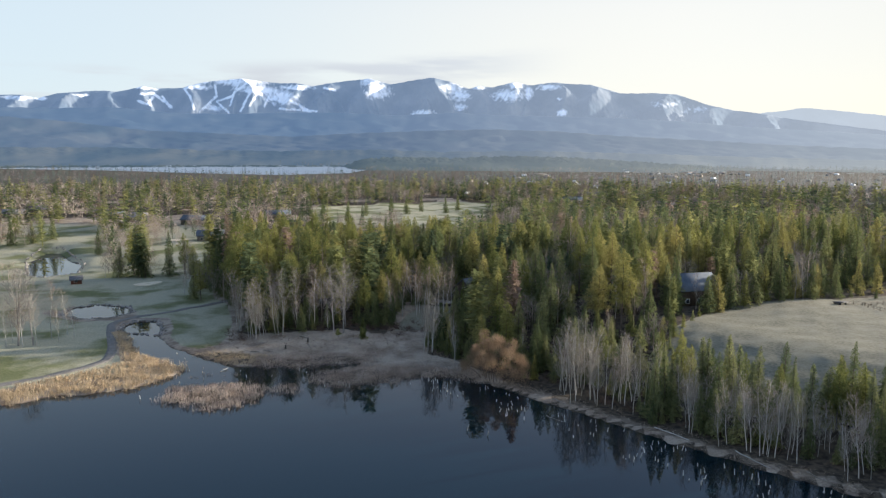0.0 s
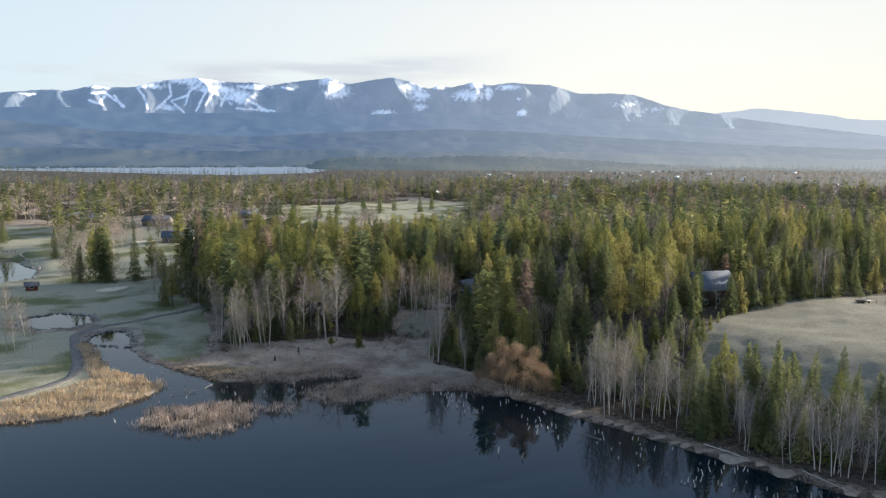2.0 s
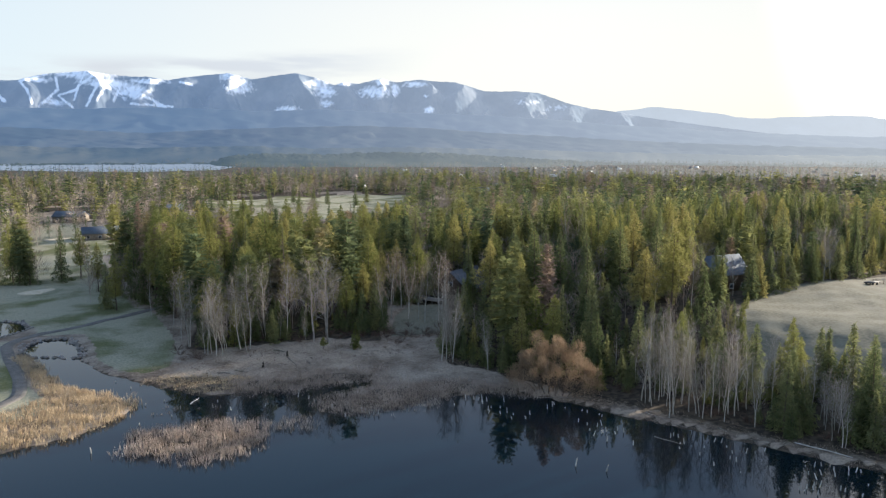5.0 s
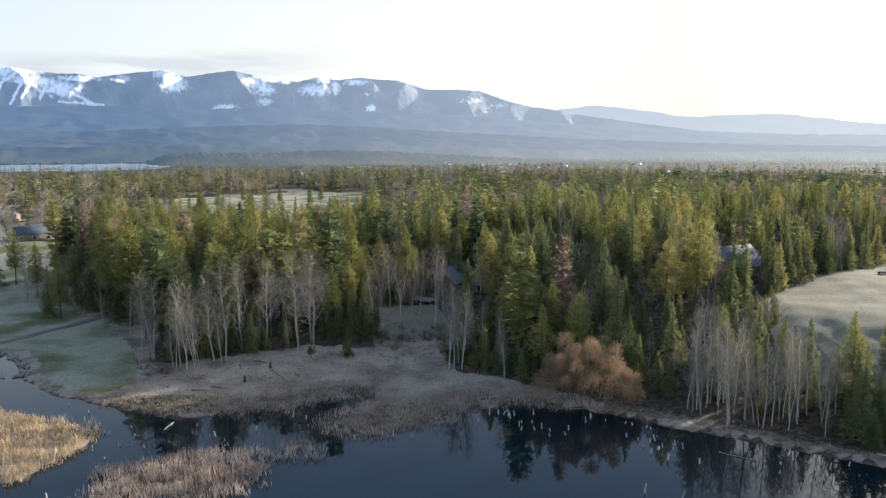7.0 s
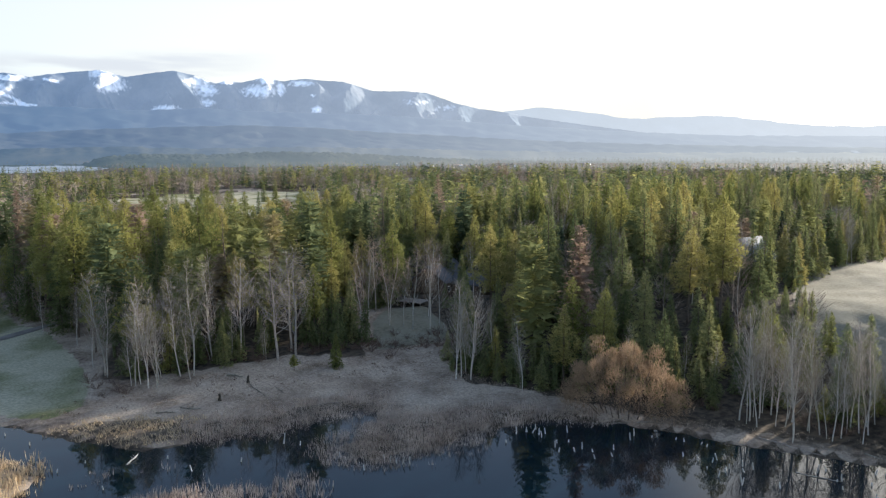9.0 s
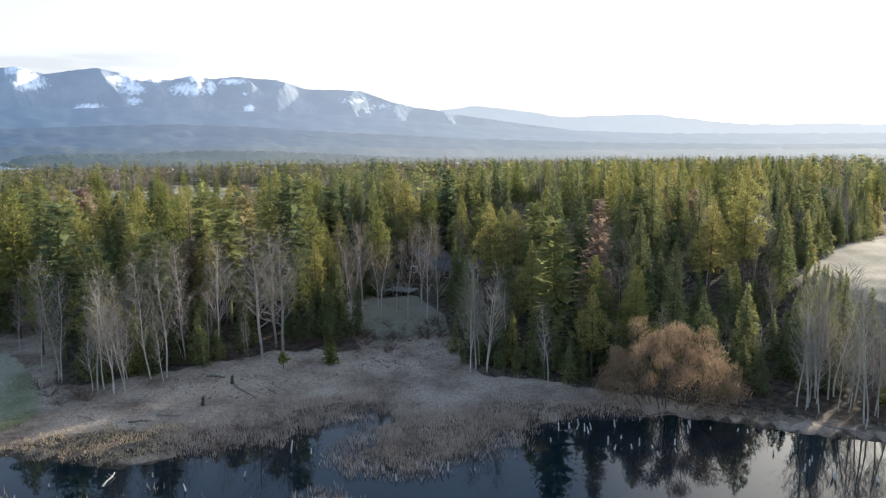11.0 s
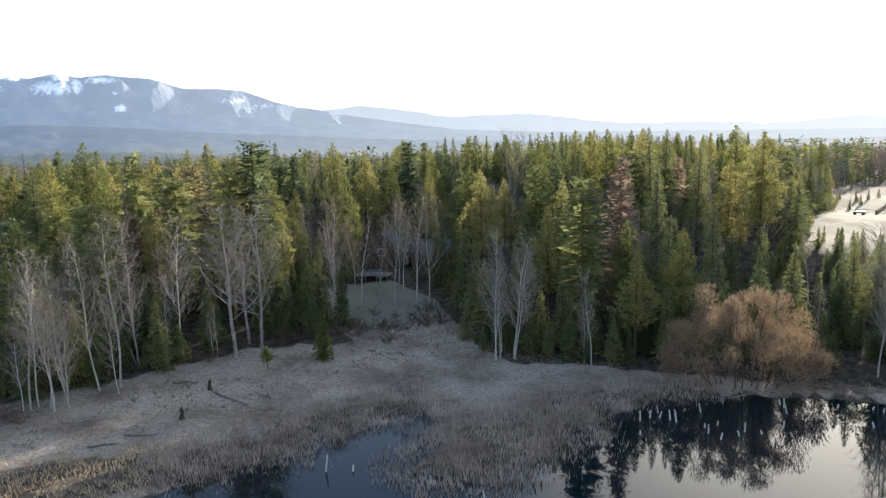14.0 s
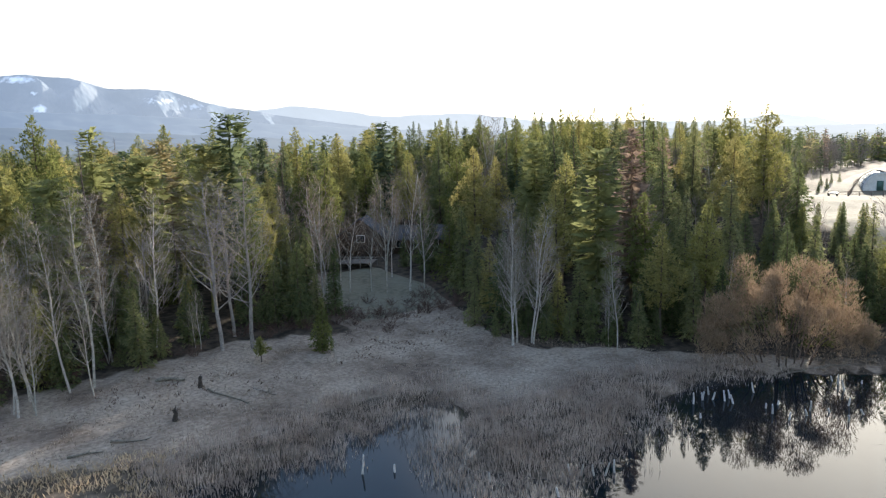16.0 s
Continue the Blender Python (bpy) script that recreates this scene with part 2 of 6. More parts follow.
def ground_mat():
    """Ground cover chosen by the mesh's own cover attribute: lawn, meadow, forest floor, and dry marsh where none of them is set."""
    m = bpy.data.materials.new("ground_cover")
    m.use_nodes = True
    n, l = m.node_tree.nodes, m.node_tree.links
    b = n["Principled BSDF"]
    b.inputs["Roughness"].default_value, b.inputs["Specular IOR Level"].default_value = 0.95, 0.15
    tc = n.new("ShaderNodeTexCoord")

    def grain(scale, detail=4.0, axis=(1, 1, 1)):
        mp, t = n.new("ShaderNodeMapping"), n.new("ShaderNodeTexNoise")
        mp.inputs["Scale"].default_value = axis
        t.inputs["Scale"].default_value, t.inputs["Detail"].default_value = scale, detail
        l.new(tc.outputs["Object"], mp.inputs[0]), l.new(mp.outputs[0], t.inputs["Vector"])
        return t.outputs[0]

    def two(low, high, fac, lo=0.35, hi=0.65):
        r, x = n.new("ShaderNodeMapRange"), n.new("ShaderNodeMix")
        r.inputs[1].default_value, r.inputs[2].default_value = lo, hi
        x.data_type = "RGBA"
        l.new(fac, r.inputs[0]), l.new(r.outputs[0], x.inputs[0])
        for k, c in ((6, low), (7, high)):
            if isinstance(c, tuple):
                x.inputs[k].default_value = (*c, 1)
            else:
                l.new(c, x.inputs[k])
        return x.outputs[2]

    fine, mid, wide = grain(2.2), grain(0.35), grain(0.05)
    marsh = two(two((0.205, 0.163, 0.124), (0.44, 0.370, 0.295), grain(2.6, 8.0), 0.28, 0.72), two((0.105, 0.078, 0.058), (0.22, 0.170, 0.132), grain(1.3, 7.0)), grain(0.13, 7.0), 0.40, 0.64)
    cover = n.new("ShaderNodeAttribute")
    cover.attribute_name = "cover"
    frost = n.new("ShaderNodeMath")
    frost.operation = "MULTIPLY"
    l.new(wide, frost.inputs[0]), l.new(cover.outputs["Alpha"], frost.inputs[1])
    lawn = two(two((0.095, 0.106, 0.045), (0.15, 0.155, 0.075), fine), two((0.235, 0.228, 0.160), (0.355, 0.335, 0.245), fine), frost.outputs[0], 0.40, 0.54)
    meadow = two(two((0.125, 0.118, 0.086), (0.195, 0.182, 0.135), grain(1.4, 7.0)), (0.21, 0.20, 0.155), grain(0.2, 8.0), 0.42, 0.75)
    floor = two((0.028, 0.023, 0.017), (0.095, 0.074, 0.054), grain(0.9))
    sep = n.new("ShaderNodeSeparateColor")
    l.new(cover.outputs["Color"], sep.inputs[0])
    out = marsh
    for k, c in ((2, floor), (1, meadow), (0, lawn)):
        edge = n.new("ShaderNodeMath")
        edge.operation = "MULTIPLY_ADD"
        edge.inputs[1].default_value = 0.25
        l.new(grain(0.6), edge.inputs[0]), l.new(sep.outputs[k], edge.inputs[2])
        out = two(out, c, edge.outputs[0], 0.55, 0.70)
    l.new(out, b.inputs["Base Color"])
    bp = n.new("ShaderNodeBump")
    bp.inputs["Strength"].default_value, bp.inputs["Distance"].default_value = 0.3, 0.15
    l.new(fine, bp.inputs["Height"]), l.new(bp.outputs[0], b.inputs["Normal"])
    return m


M_GROUND = ground_mat()


def haze_mat(name, low, high, snow, haze, sun_haze, lift):
    """A far range with haze painted on as emission, brighter towards the sun's side."""
    m = bpy.data.materials.new(name)
    m.use_nodes = True
    n, l = m.node_tree.nodes, m.node_tree.links
    b = n["Principled BSDF"]
    b.inputs["Roughness"].default_value, b.inputs["Specular IOR Level"].default_value = 1.0, 0.0
    tc, geo = n.new("ShaderNodeTexCoord"), n.new("ShaderNodeNewGeometry")

    def noise_at(scale, axis=(1, 1, 1), detail=5.0):
        mp, t = n.new("ShaderNodeMapping"), n.new("ShaderNodeTexNoise")
        mp.inputs["Scale"].default_value = axis
        t.inputs["Scale"].default_value, t.inputs["Detail"].default_value = scale, detail
        l.new(tc.outputs["Object"], mp.inputs[0]), l.new(mp.outputs[0], t.inputs["Vector"])
        return t.outputs[0]

    def mixed(a, c, fac, lo, hi):
        r, x = n.new("ShaderNodeMapRange"), n.new("ShaderNodeMix")
        r.inputs[1].default_value, r.inputs[2].default_value = lo, hi
        x.data_type = "RGBA"
        l.new(fac, r.inputs[0]), l.new(r.outputs[0], x.inputs[0])
        for k, v in ((6, a), (7, c)):
            if isinstance(v, tuple):
                x.inputs[k].default_value = (*v, 1)
            else:
                l.new(v, x.inputs[k])
        return x.outputs[2]

    colour = mixed(low, high, noise_at(0.007, (1, 0.4, 1), 9.0), 0.40, 0.66)
    sep = n.new("ShaderNodeSeparateXYZ")
    l.new(geo.outputs["Position"], sep.inputs[0])
    if snow:
        cover = n.new("ShaderNodeAttribute")
        cover.attribute_name = "snow"
        add = n.new("ShaderNodeMath")
        add.operation = "ADD"
        spread = n.new("ShaderNodeMath")
        spread.operation = "MULTIPLY_ADD"
        spread.inputs[1].default_value, spread.inputs[2].default_value = 1.2, -0.10
        l.new(noise_at(0.05, (1, 0.6, 0.5), 8.0), spread.inputs[0])
        l.new(cover.outputs["Fac"], add.inputs[0]), l.new(spread.outputs[0], add.inputs[1])
        colour = mixed(colour, (0.80, 0.82, 0.86), add.outputs[0], 0.74, 1.24)
    l.new(colour, b.inputs["Base Color"])
    # painted haze: emission colour blends by azimuth, lift sets its strength
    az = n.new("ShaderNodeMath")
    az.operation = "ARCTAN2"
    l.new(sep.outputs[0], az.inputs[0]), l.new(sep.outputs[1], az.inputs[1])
    glow = mixed(haze, sun_haze, az.outputs[0], -0.15, 1.25)
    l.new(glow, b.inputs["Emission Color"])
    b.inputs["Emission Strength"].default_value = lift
    return m


# ---- mesh tools ----
def mesh_of(name, verts, tris=(), quads=(), smooth=False):
    """A mesh from arrays of vertices, triangles and quads."""
    me = bpy.data.meshes.new(name)
    verts = np.asarray(verts, np.float32).reshape(-1, 3)
    tris, quads = np.asarray(tris, np.int32).reshape(-1, 3), np.asarray(quads, np.int32).reshape(-1, 4)
    loops = np.concatenate([tris.ravel(), quads.ravel()])
    starts = np.concatenate([np.arange(len(tris)) * 3, len(tris) * 3 + np.arange(len(quads)) * 4])
    me.vertices.add(len(verts)), me.loops.add(len(loops)), me.polygons.add(len(starts))
    me.vertices.foreach_set("co", verts.ravel())
    me.loops.foreach_set("vertex_index", loops.astype(np.int32))
    me.polygons.foreach_set("loop_start", starts.astype(np.int32))
    me.update(calc_edges=True)
    me.validate()
    if smooth:
        me.shade_smooth()
    return me


class Soup:
    """Gathers pieces of geometry for one mesh."""

    def __init__(self):
        self.v, self.t, self.q, self.n = [], [], [], 0

    def add(self, v, t=(), q=()):
        v = np.asarray(v, float).reshape(-1, 3)
        if len(t):
            self.t.append(np.asarray(t, int).reshape(-1, 3) + self.n)
        if len(q):
            self.q.append(np.asarray(q, int).reshape(-1, 4) + self.n)
        self.v.append(v)
        self.n += len(v)
        return self

    def tube(self, pts, radii, sides=6, cap=True):
        pts, radii = np.asarray(pts, float), np.asarray(radii, float)
        k = len(pts)
        d = np.gradient(pts, axis=0)
        d /= np.linalg.norm(d, axis=1, keepdims=True) + 1e-9
        ref = np.where(np.abs(d[:, 2:3]) > 0.9, [[1.0, 0, 0]], [[0, 0, 1.0]])
        a = np.cross(d, ref)
        a /= np.linalg.norm(a, axis=1, keepdims=True) + 1e-9
        c = np.cross(d, a)
        th = np.arange(sides) * 2 * np.pi / sides
        v = pts[:, None] + radii[:, None, None] * (np.cos(th)[None, :, None] * a[:, None] + np.sin(th)[None, :, None] * c[:, None])
        i, j = np.meshgrid(np.arange(k - 1), np.arange(sides), indexing="ij")
        q = np.stack([i * sides + j, i * sides + (j + 1) % sides, (i + 1) * sides + (j + 1) % sides, (i + 1) * sides + j], -1).reshape(-1, 4)
        v = v.reshape(-1, 3)
        t = []
        if cap:
            v = np.concatenate([v, pts[-1:]])
            t = [((k - 1) * sides + j, (k - 1) * sides + (j + 1) % sides, k * sides) for j in range(sides)]
        return self.add(v, t, q)

    def box(self, x0, y0, z0, x1, y1, z1):
        v = [(x, y, z) for x in (x0, x1) for y in (y0, y1) for z in (z0, z1)]
        return self.add(v, q=[(0, 1, 3, 2), (4, 6, 7, 5), (0, 4, 5, 1), (2, 3, 7, 6), (0, 2, 6, 4), (1, 5, 7, 3)])

    def kites(self, at, way, side, length, width, droop=0.0):
        """Leaf-shaped sprays: two triangles each, from a foot along a way, folded a little along the middle."""
        at, way, side = (np.asarray(a, float) for a in (at, way, side))
        length, width = (np.broadcast_to(np.asarray(a, float), len(at))[:, None] for a in (length, width))
        down = np.array([0, 0, -1.0])
        mid = at + way * length * 0.45 + down * width * 0.25
        tip = at + way * length + down * length * droop
        v = np.stack([at, mid + side * width, tip, mid - side * width], 1).reshape(-1, 3)
        b = np.arange(len(at))[:, None] * 4
        return self.add(v, np.concatenate([b + [0, 1, 2], b + [0, 2, 3]]))

    def darts(self, at, way, side, length, width):
        """Slim single triangles, each from a foot along a way: needle sprays and twigs."""
        at, way, side = (np.asarray(a, float) for a in (at, way, side))
        length, width = (np.broadcast_to(np.asarray(a, float), len(at))[:, None] for a in (length, width))
        v = np.stack([at - side * width, at + side * width, at + way * length], 1).reshape(-1, 3)
        return self.add(v, np.arange(len(at) * 3).reshape(-1, 3))

    def mesh(self, name, smooth=False):
        return mesh_of(name, np.concatenate(self.v), np.concatenate(self.t) if self.t else (), np.concatenate(self.q) if self.q else (), smooth)


def piece(name, soup, material, parent=None, label="", smooth=False):
    """One mesh object under a thing or a part."""
    me = soup if isinstance(soup, bpy.types.Mesh) else soup.mesh(name, smooth)
    if not me.materials:
        me.materials.append(material)
    ob = new(name, me)
    if parent:
        ob.parent = parent
    return tagged(ob, label)


def again(ob, m):
    """A copy of a thing at the pose m, whatever size its first one has."""
    s = ob.scale
    return copy_thing(ob, m @ Matrix.Diagonal((1 / s[0], 1 / s[1], 1 / s[2], 1)))


def unit(v):
    return v / (np.linalg.norm(v, axis=-1, keepdims=True) + 1e-9)


# ---- plan ----
LAKE = [(-700, -20), (-300, 40), (-160, 112), (-120, 132), (-95.6, 142.7), (-92, 145), (-86.9, 149.5), (-79.7, 151), (-72.2, 155), (-66.2, 164), (-64.8, 170),
        (-73, 178), (-83, 185), (-90.5, 198), (-97, 209), (-100, 218), (-98.4, 224), (-93, 224), (-87, 215), (-82.8, 202.5), (-76.6, 193), (-67.2, 184.4),
        (-59.7, 179), (-53.3, 174), (-44.3, 173.8), (-36, 173.5), (-33, 176), (-28, 177), (-21.5, 178), (-20.8, 174.2), (-26, 170.8), (-31, 167),
        (-29, 162.5), (-26.8, 159.5), (-24.9, 158.9), (-17.5, 159.8), (-11.6, 161.3), (-7.5, 165), (0, 166.6), (5, 165.8), (10.8, 162.4), (17.2, 156.5),
        (24.3, 148.7), (32.9, 140.3), (38.6, 133.5), (47.5, 124.5), (55.4, 116.8), (62.6, 109.8), (69.7, 104.3), (90, 88), (140, 55), (320, -60), (700, -200), (700, -1500), (-700, -1500)]
ISLAND_A = [(-61.2, 147), (-61.3, 155), (-55, 157), (-50.4, 158.5), (-41.1, 155.9), (-40.7, 148), (-44.4, 143.8), (-48.7, 141.6), (-56, 145)]
ISLAND_B = [(-40.5, 155.5), (-37.2, 159), (-33, 158.6), (-31.5, 156), (-32.6, 152.5), (-38, 153)]
POND_A = [(-130.6, 243), (-123.4, 250), (-111, 246.5), (-105.5, 238), (-109, 229), (-118.3, 226), (-128, 232)]
POND_B = [(-192, 325), (-206, 350), (-214, 378), (-206, 384), (-190, 362), (-173, 341), (-164, 316), (-172, 306), (-182, 308)]
FAR_LAKE = [(-3600, 2000), (-1150, 1900), (-817, 1809), (-473, 1600), (-342, 1560), (-248, 1690), (-230, 2200), (-340, 2325), (-716, 2397), (-1079, 2393), (-1400, 2314), (-3600, 2700)]
MEADOW = [(56, 160), (67, 180), (85, 200), (107, 210), (140, 220), (300, 270), (330, 150), (210, 80), (122, 108), (102, 128), (80, 142), (62, 152)]
LAWNS = [[(-300, 60), (-150, 121), (-104, 152), (-90, 159), (-78, 170), (-92, 190), (-104, 214), (-104, 224), (-118, 222), (-134, 232), (-150, 250), (-240, 250)],
         [(-101, 228), (-90, 229), (-84, 216), (-80, 203), (-73, 193), (-67, 190), (-63, 195), (-63, 205), (-68, 225), (-78, 252), (-100, 274), (-123, 293), (-140, 300), (-134, 256), (-122, 256), (-107, 249)],
         [(-260, 475), (-217, 443), (-175, 355), (-164, 318), (-173, 341), (-206, 384), (-240, 400)],
         [(-225, 356), (-214, 378), (-192, 325), (-180, 300), (-175, 280), (-215, 290)],
         [(-132, 349), (-140, 388), (-125, 410), (-93, 385), (-110, 361)],
         [(-116, 624), (-83, 656), (15, 704), (58, 692), (32, 560), (23, 473), (-6, 463), (-42, 468), (-61, 462), (-90, 504)],
         [(60, 640), (110, 660), (140, 610), (90, 590)]]
CLEARING = [(-14, 206), (-11, 222), (-5, 231), (4, 229), (4, 214), (1, 205)]
NECK = [(-16, 201), (-14, 207), (1, 206), (0, 199), (-3.4, 191), (-4.5, 187), (-10, 187)]  # open marsh below the clearing


BELT = [(-130, 128), (-120, 132), (-95.6, 143), (-92, 145.3), (-86.9, 149.8), (-79.7, 151.3), (-72.2, 155.3), (-66.2, 164), (-64.8, 170), (-66, 174), (-73, 177.5), (-83, 185), (-90, 198), (-96, 208), (-98, 206), (-92, 196), (-85, 183), (-81, 175), (-86, 167.5), (-93, 160), (-101, 150.5), (-108, 145.5), (-130, 134)]
MASS = [(-31, 167), (-29, 162.5), (-25, 159), (-17.5, 160), (-11.6, 161.5), (-7.5, 165.5), (-8, 171), (-13, 173.5), (-18.5, 173.6), (-22.5, 172.4), (-26.5, 170.2)]
FRINGE = [(-47.5, 175.5), (-43, 174), (-36, 173.5), (-33, 176), (-28, 177), (-22, 178), (-19, 178), (-18, 183), (-27, 185), (-35, 183), (-42, 183), (-48, 180)]
FRINGE_RIGHT = [(-9, 166), (0, 166.4), (5, 165.6), (10, 163), (9, 168), (0, 172.5), (-9, 174)]
SEDGE = [(-66, 184.5), (-59.7, 179.5), (-53.3, 174.5), (-47, 176), (-46, 183), (-53, 186), (-60, 188)]
REEDY = (MASS, FRINGE, FRINGE_RIGHT, SEDGE, ISLAND_A, ISLAND_B)


def inside(px, py, poly):
    px, py = np.asarray(px, float), np.asarray(py, float)
    hit = np.zeros(px.shape, bool)
    for (ax, ay), (bx, by) in zip(poly, poly[1:] + poly[:1]):
        cross = (ay > py) != (by > py)
        hit ^= cross & (px < (bx - ax) * (py - ay) / (by - ay + 1e-12) + ax)
    return hit


def depth_in(px, py, poly):
    """Signed distance to a polygon's edge: positive inside."""
    px, py = np.asarray(px, float), np.asarray(py, float)
    best = np.full(px.shape, 1e9)
    for (ax, ay), (bx, by) in zip(poly, poly[1:] + poly[:1]):
        ex, ey = bx - ax, by - ay
        s = np.clip(((px - ax) * ex + (py - ay) * ey) / (ex * ex + ey * ey + 1e-12), 0, 1)
        best = np.minimum(best, np.hypot(px - ax - s * ex, py - ay - s * ey))
    return np.where(inside(px, py, poly), best, -best)


def smooth(v, lo, hi):
    s = np.clip((v - lo) / (hi - lo), 0, 1)
    return s * s * (3 - 2 * s)


def waves(x, y, size, seed=0):
    """Cheap smooth noise, about -1 to 1."""
    rs = np.random.RandomState(seed)
    out = 0
    for k in range(6):
        a, p, f = rs.uniform(0, 6.28), rs.uniform(0, 6.28), (0.7 + 0.6 * rs.rand()) / size
        out = out + np.sin((x * math.cos(a) + y * math.sin(a)) * 6.28 * f + p)
    return out / 3.2


def shore(x, y):
    """Metres inland from the lake and the ponds; negative over water."""
    wob = 0.6 * waves(x, y, 7.0, 3) + 0.5 * waves(x, y, 3.1, 4)
    d = -depth_in(x, y, LAKE) + wob
    for isle in (ISLAND_A, ISLAND_B):
        d = np.maximum(d, np.minimum(depth_in(x, y, isle) + wob, 1.2))
    for pond in (POND_A, POND_B):
        d = np.minimum(d, -depth_in(x, y, pond) + 0.3 * wob)
    far = np.asarray(y) > 1300
    if far.any():
        d = np.where(far, -depth_in(x, y, FAR_LAKE) * 0.2, d)
    return d


def ground_z(x, y):
    x, y = np.asarray(x, float), np.asarray(y, float)
    d = shore(x, y)
    low = np.clip(d * 0.25, -1.6, 0.32)
    for bed in (MASS, FRINGE, ISLAND_A, ISLAND_B):  # reed beds stand in shallow water
        q = depth_in(x, y, bed)
        w = smooth(q, -1.5, 0.5) * (1 - smooth(d, 1.5, 4.5))
        low = low * (1 - w) + w * np.minimum(low, -0.14 + 0.24 * smooth(q, 0.8, 4) + 0.10 * waves(x, y, 2.5, 8))
    golf = smooth(-x, 55, 75) * (1 - smooth(y, 260, 420))
    tall = np.interp(x, [-70, -40, -10, 15, 35, 60, 120], [2.4, 3.2, 4.2, 4.8, 7.0, 9.8, 10.0])
    rise = tall * smooth(d, 7, 62)
    rise = rise * (1 - 0.6 * golf)
    rise = rise + (6.0 - rise) * smooth(y, 300, 480)
    rise = rise * (1 - smooth(y, 800, 1300) * 0.8)
    bumps = 0.12 * waves(x, y, 9, 5) * smooth(d, 1, 6) + 0.5 * waves(x, y, 60, 6) * smooth(d, 20, 80) * (1 - 0.7 * golf)
    return low + np.where(d > 0, rise + bumps, 0)


def openings(x, y):
    """Grassy gaps in the woods behind the lakeside."""
    return (waves(x, y, 85, 77) + 0.5 * waves(x, y, 33, 78) < np.where(np.asarray(x) < 20, -0.30, -0.42)) & (y > 335) & (y < 1300)


def steps(marks):
    """Coordinates from (start, spacing) marks; spacing blends from mark to mark."""
    out = [marks[0][0]]
    while out[-1] < marks[-1][0]:
        out.append(out[-1] + np.interp(out[-1], [m[0] for m in marks], [m[1] for m in marks]))
    return np.array(out)


def build_ground():
    xs = steps([(-4900, 300), (-1500, 90), (-400, 14), (-130, 1.6), (100, 1.6), (200, 6), (500, 30), (1500, 120), (4900, 300)])
    ys = steps([(-2500, 300), (-300, 60), (60, 6), (130, 1.3), (235, 1.6), (300, 4), (500, 14), (1300, 40), (2500, 60), (4900, 300)])
    gx, gy = np.meshgrid(xs, ys, indexing="xy")
    v = np.stack([gx, gy, ground_z(gx, gy)], -1).reshape(-1, 3)
    w, h = len(xs), len(ys)
    i, j = np.meshgrid(np.arange(h - 1), np.arange(w - 1), indexing="ij")
    q = np.stack([i * w + j, i * w + j + 1, (i + 1) * w + j + 1, (i + 1) * w + j], -1).reshape(-1, 4)
    me = mesh_of("ground", v, quads=q, smooth=True)
    x, y = v[:, 0], v[:, 1]
    lawn = np.zeros(len(v))
    for poly in LAWNS:
        lawn = np.maximum(lawn, smooth(depth_in(x, y, poly), -1.0, 1.0))
    meadow = smooth(depth_in(x, y, MEADOW), -7, -1)
    glade = smooth(depth_in(x, y, CLEARING), -1, 1.5)
    meadow = np.maximum(meadow, 0.8 * glade)
    lawn = np.maximum(lawn, 0.72 * smooth(-66 - (y - 215) * 0.35 - x, -2, 6) * smooth(y, 225, 245) * (1 - smooth(y, 420, 560)))
    front = np.interp(x, [-60, -45, -28, -16, -12, -4, -3, 3, 14, 26, 34, 48, 60, 75], [206, 205, 208, 203, 235, 236, 184, 181, 168, 152.5, 143.5, 128, 116, 104]) + 2.0 * smooth(x, 14, 26)
    wood = smooth(y - front + 0.9 * waves(x, y, 5, 12), -2, 3) * smooth(x, -66, -58)
    wood = np.maximum(wood, smooth(y, 255, 290) * 0.9)
    parkland = smooth(-66 - (y - 215) * 0.35 - x, -4, 6) * (1 - smooth(y, 420, 560))
    wood = wood * (1 - parkland)
    wood = np.clip(wood - lawn - meadow - smooth(depth_in(x, y, NECK), -1, 1.5), 0, 1)
    wood = np.where(openings(x, y), wood * 0.25, wood)
    rim = shore(x, y)
    for poly in REEDY:
        wood = np.maximum(wood, smooth(depth_in(x, y, poly), -0.8, 0.6) * 0.55)
    wood = np.maximum(wood, (1 - smooth(rim, 0.0, 0.7)) * (1 - lawn))
    # litter on the wooded bank, darkened to stand in for tree shade
    wood = np.maximum(wood, 0.52 * smooth(x, 10, 18) * (1 - smooth(x, 90, 110)) * smooth(rim, 0.5, 2.0) * (1 - smooth(rim, 10, 14)))
    wood = np.where(y > 1000, 0.9, wood)
    cover = np.stack([lawn, meadow, wood, 1 + 0 * glade], -1).astype(np.float32)
    at = me.color_attributes.new("cover", "FLOAT_COLOR", "POINT")
    at.data.foreach_set("color", cover.ravel())
    me.materials.append(M_GROUND)
    tagged(new("ground", me), "ground of dry marsh grass, frosted lawn, meadow and forest floor", "ground", kind="structure")


build_ground()
sheet = Soup().add([(-4900, -2500, 0), (4900, -2500, 0), (4900, 4900, 0), (-4900, 4900, 0)], q=[(0, 1, 2, 3)])
tagged(piece("water", sheet, M_WATER), "calm dark blue lake water mirroring trees and sky", "water", kind="structure")


bm = bmesh.new()
bm.faces.new([bm.verts.new((x, y, 2.2)) for x, y in [(-3600, 1950), (-1150, 1850), (-817, 1760), (-473, 1560), (-342, 1520), (-220, 1650), (-200, 2250), (-340, 2360), (-716, 2430), (-1079, 2430), (-1400, 2360), (-3600, 2740)]])
me = bpy.data.meshes.new("water")
bm.to_mesh(me)
bm.free()
me.materials.append(M_RIPPLED)
tagged(new("water", me), "wind-rippled water of the distant lake with pale sky reflection painted in", "water", kind="structure")


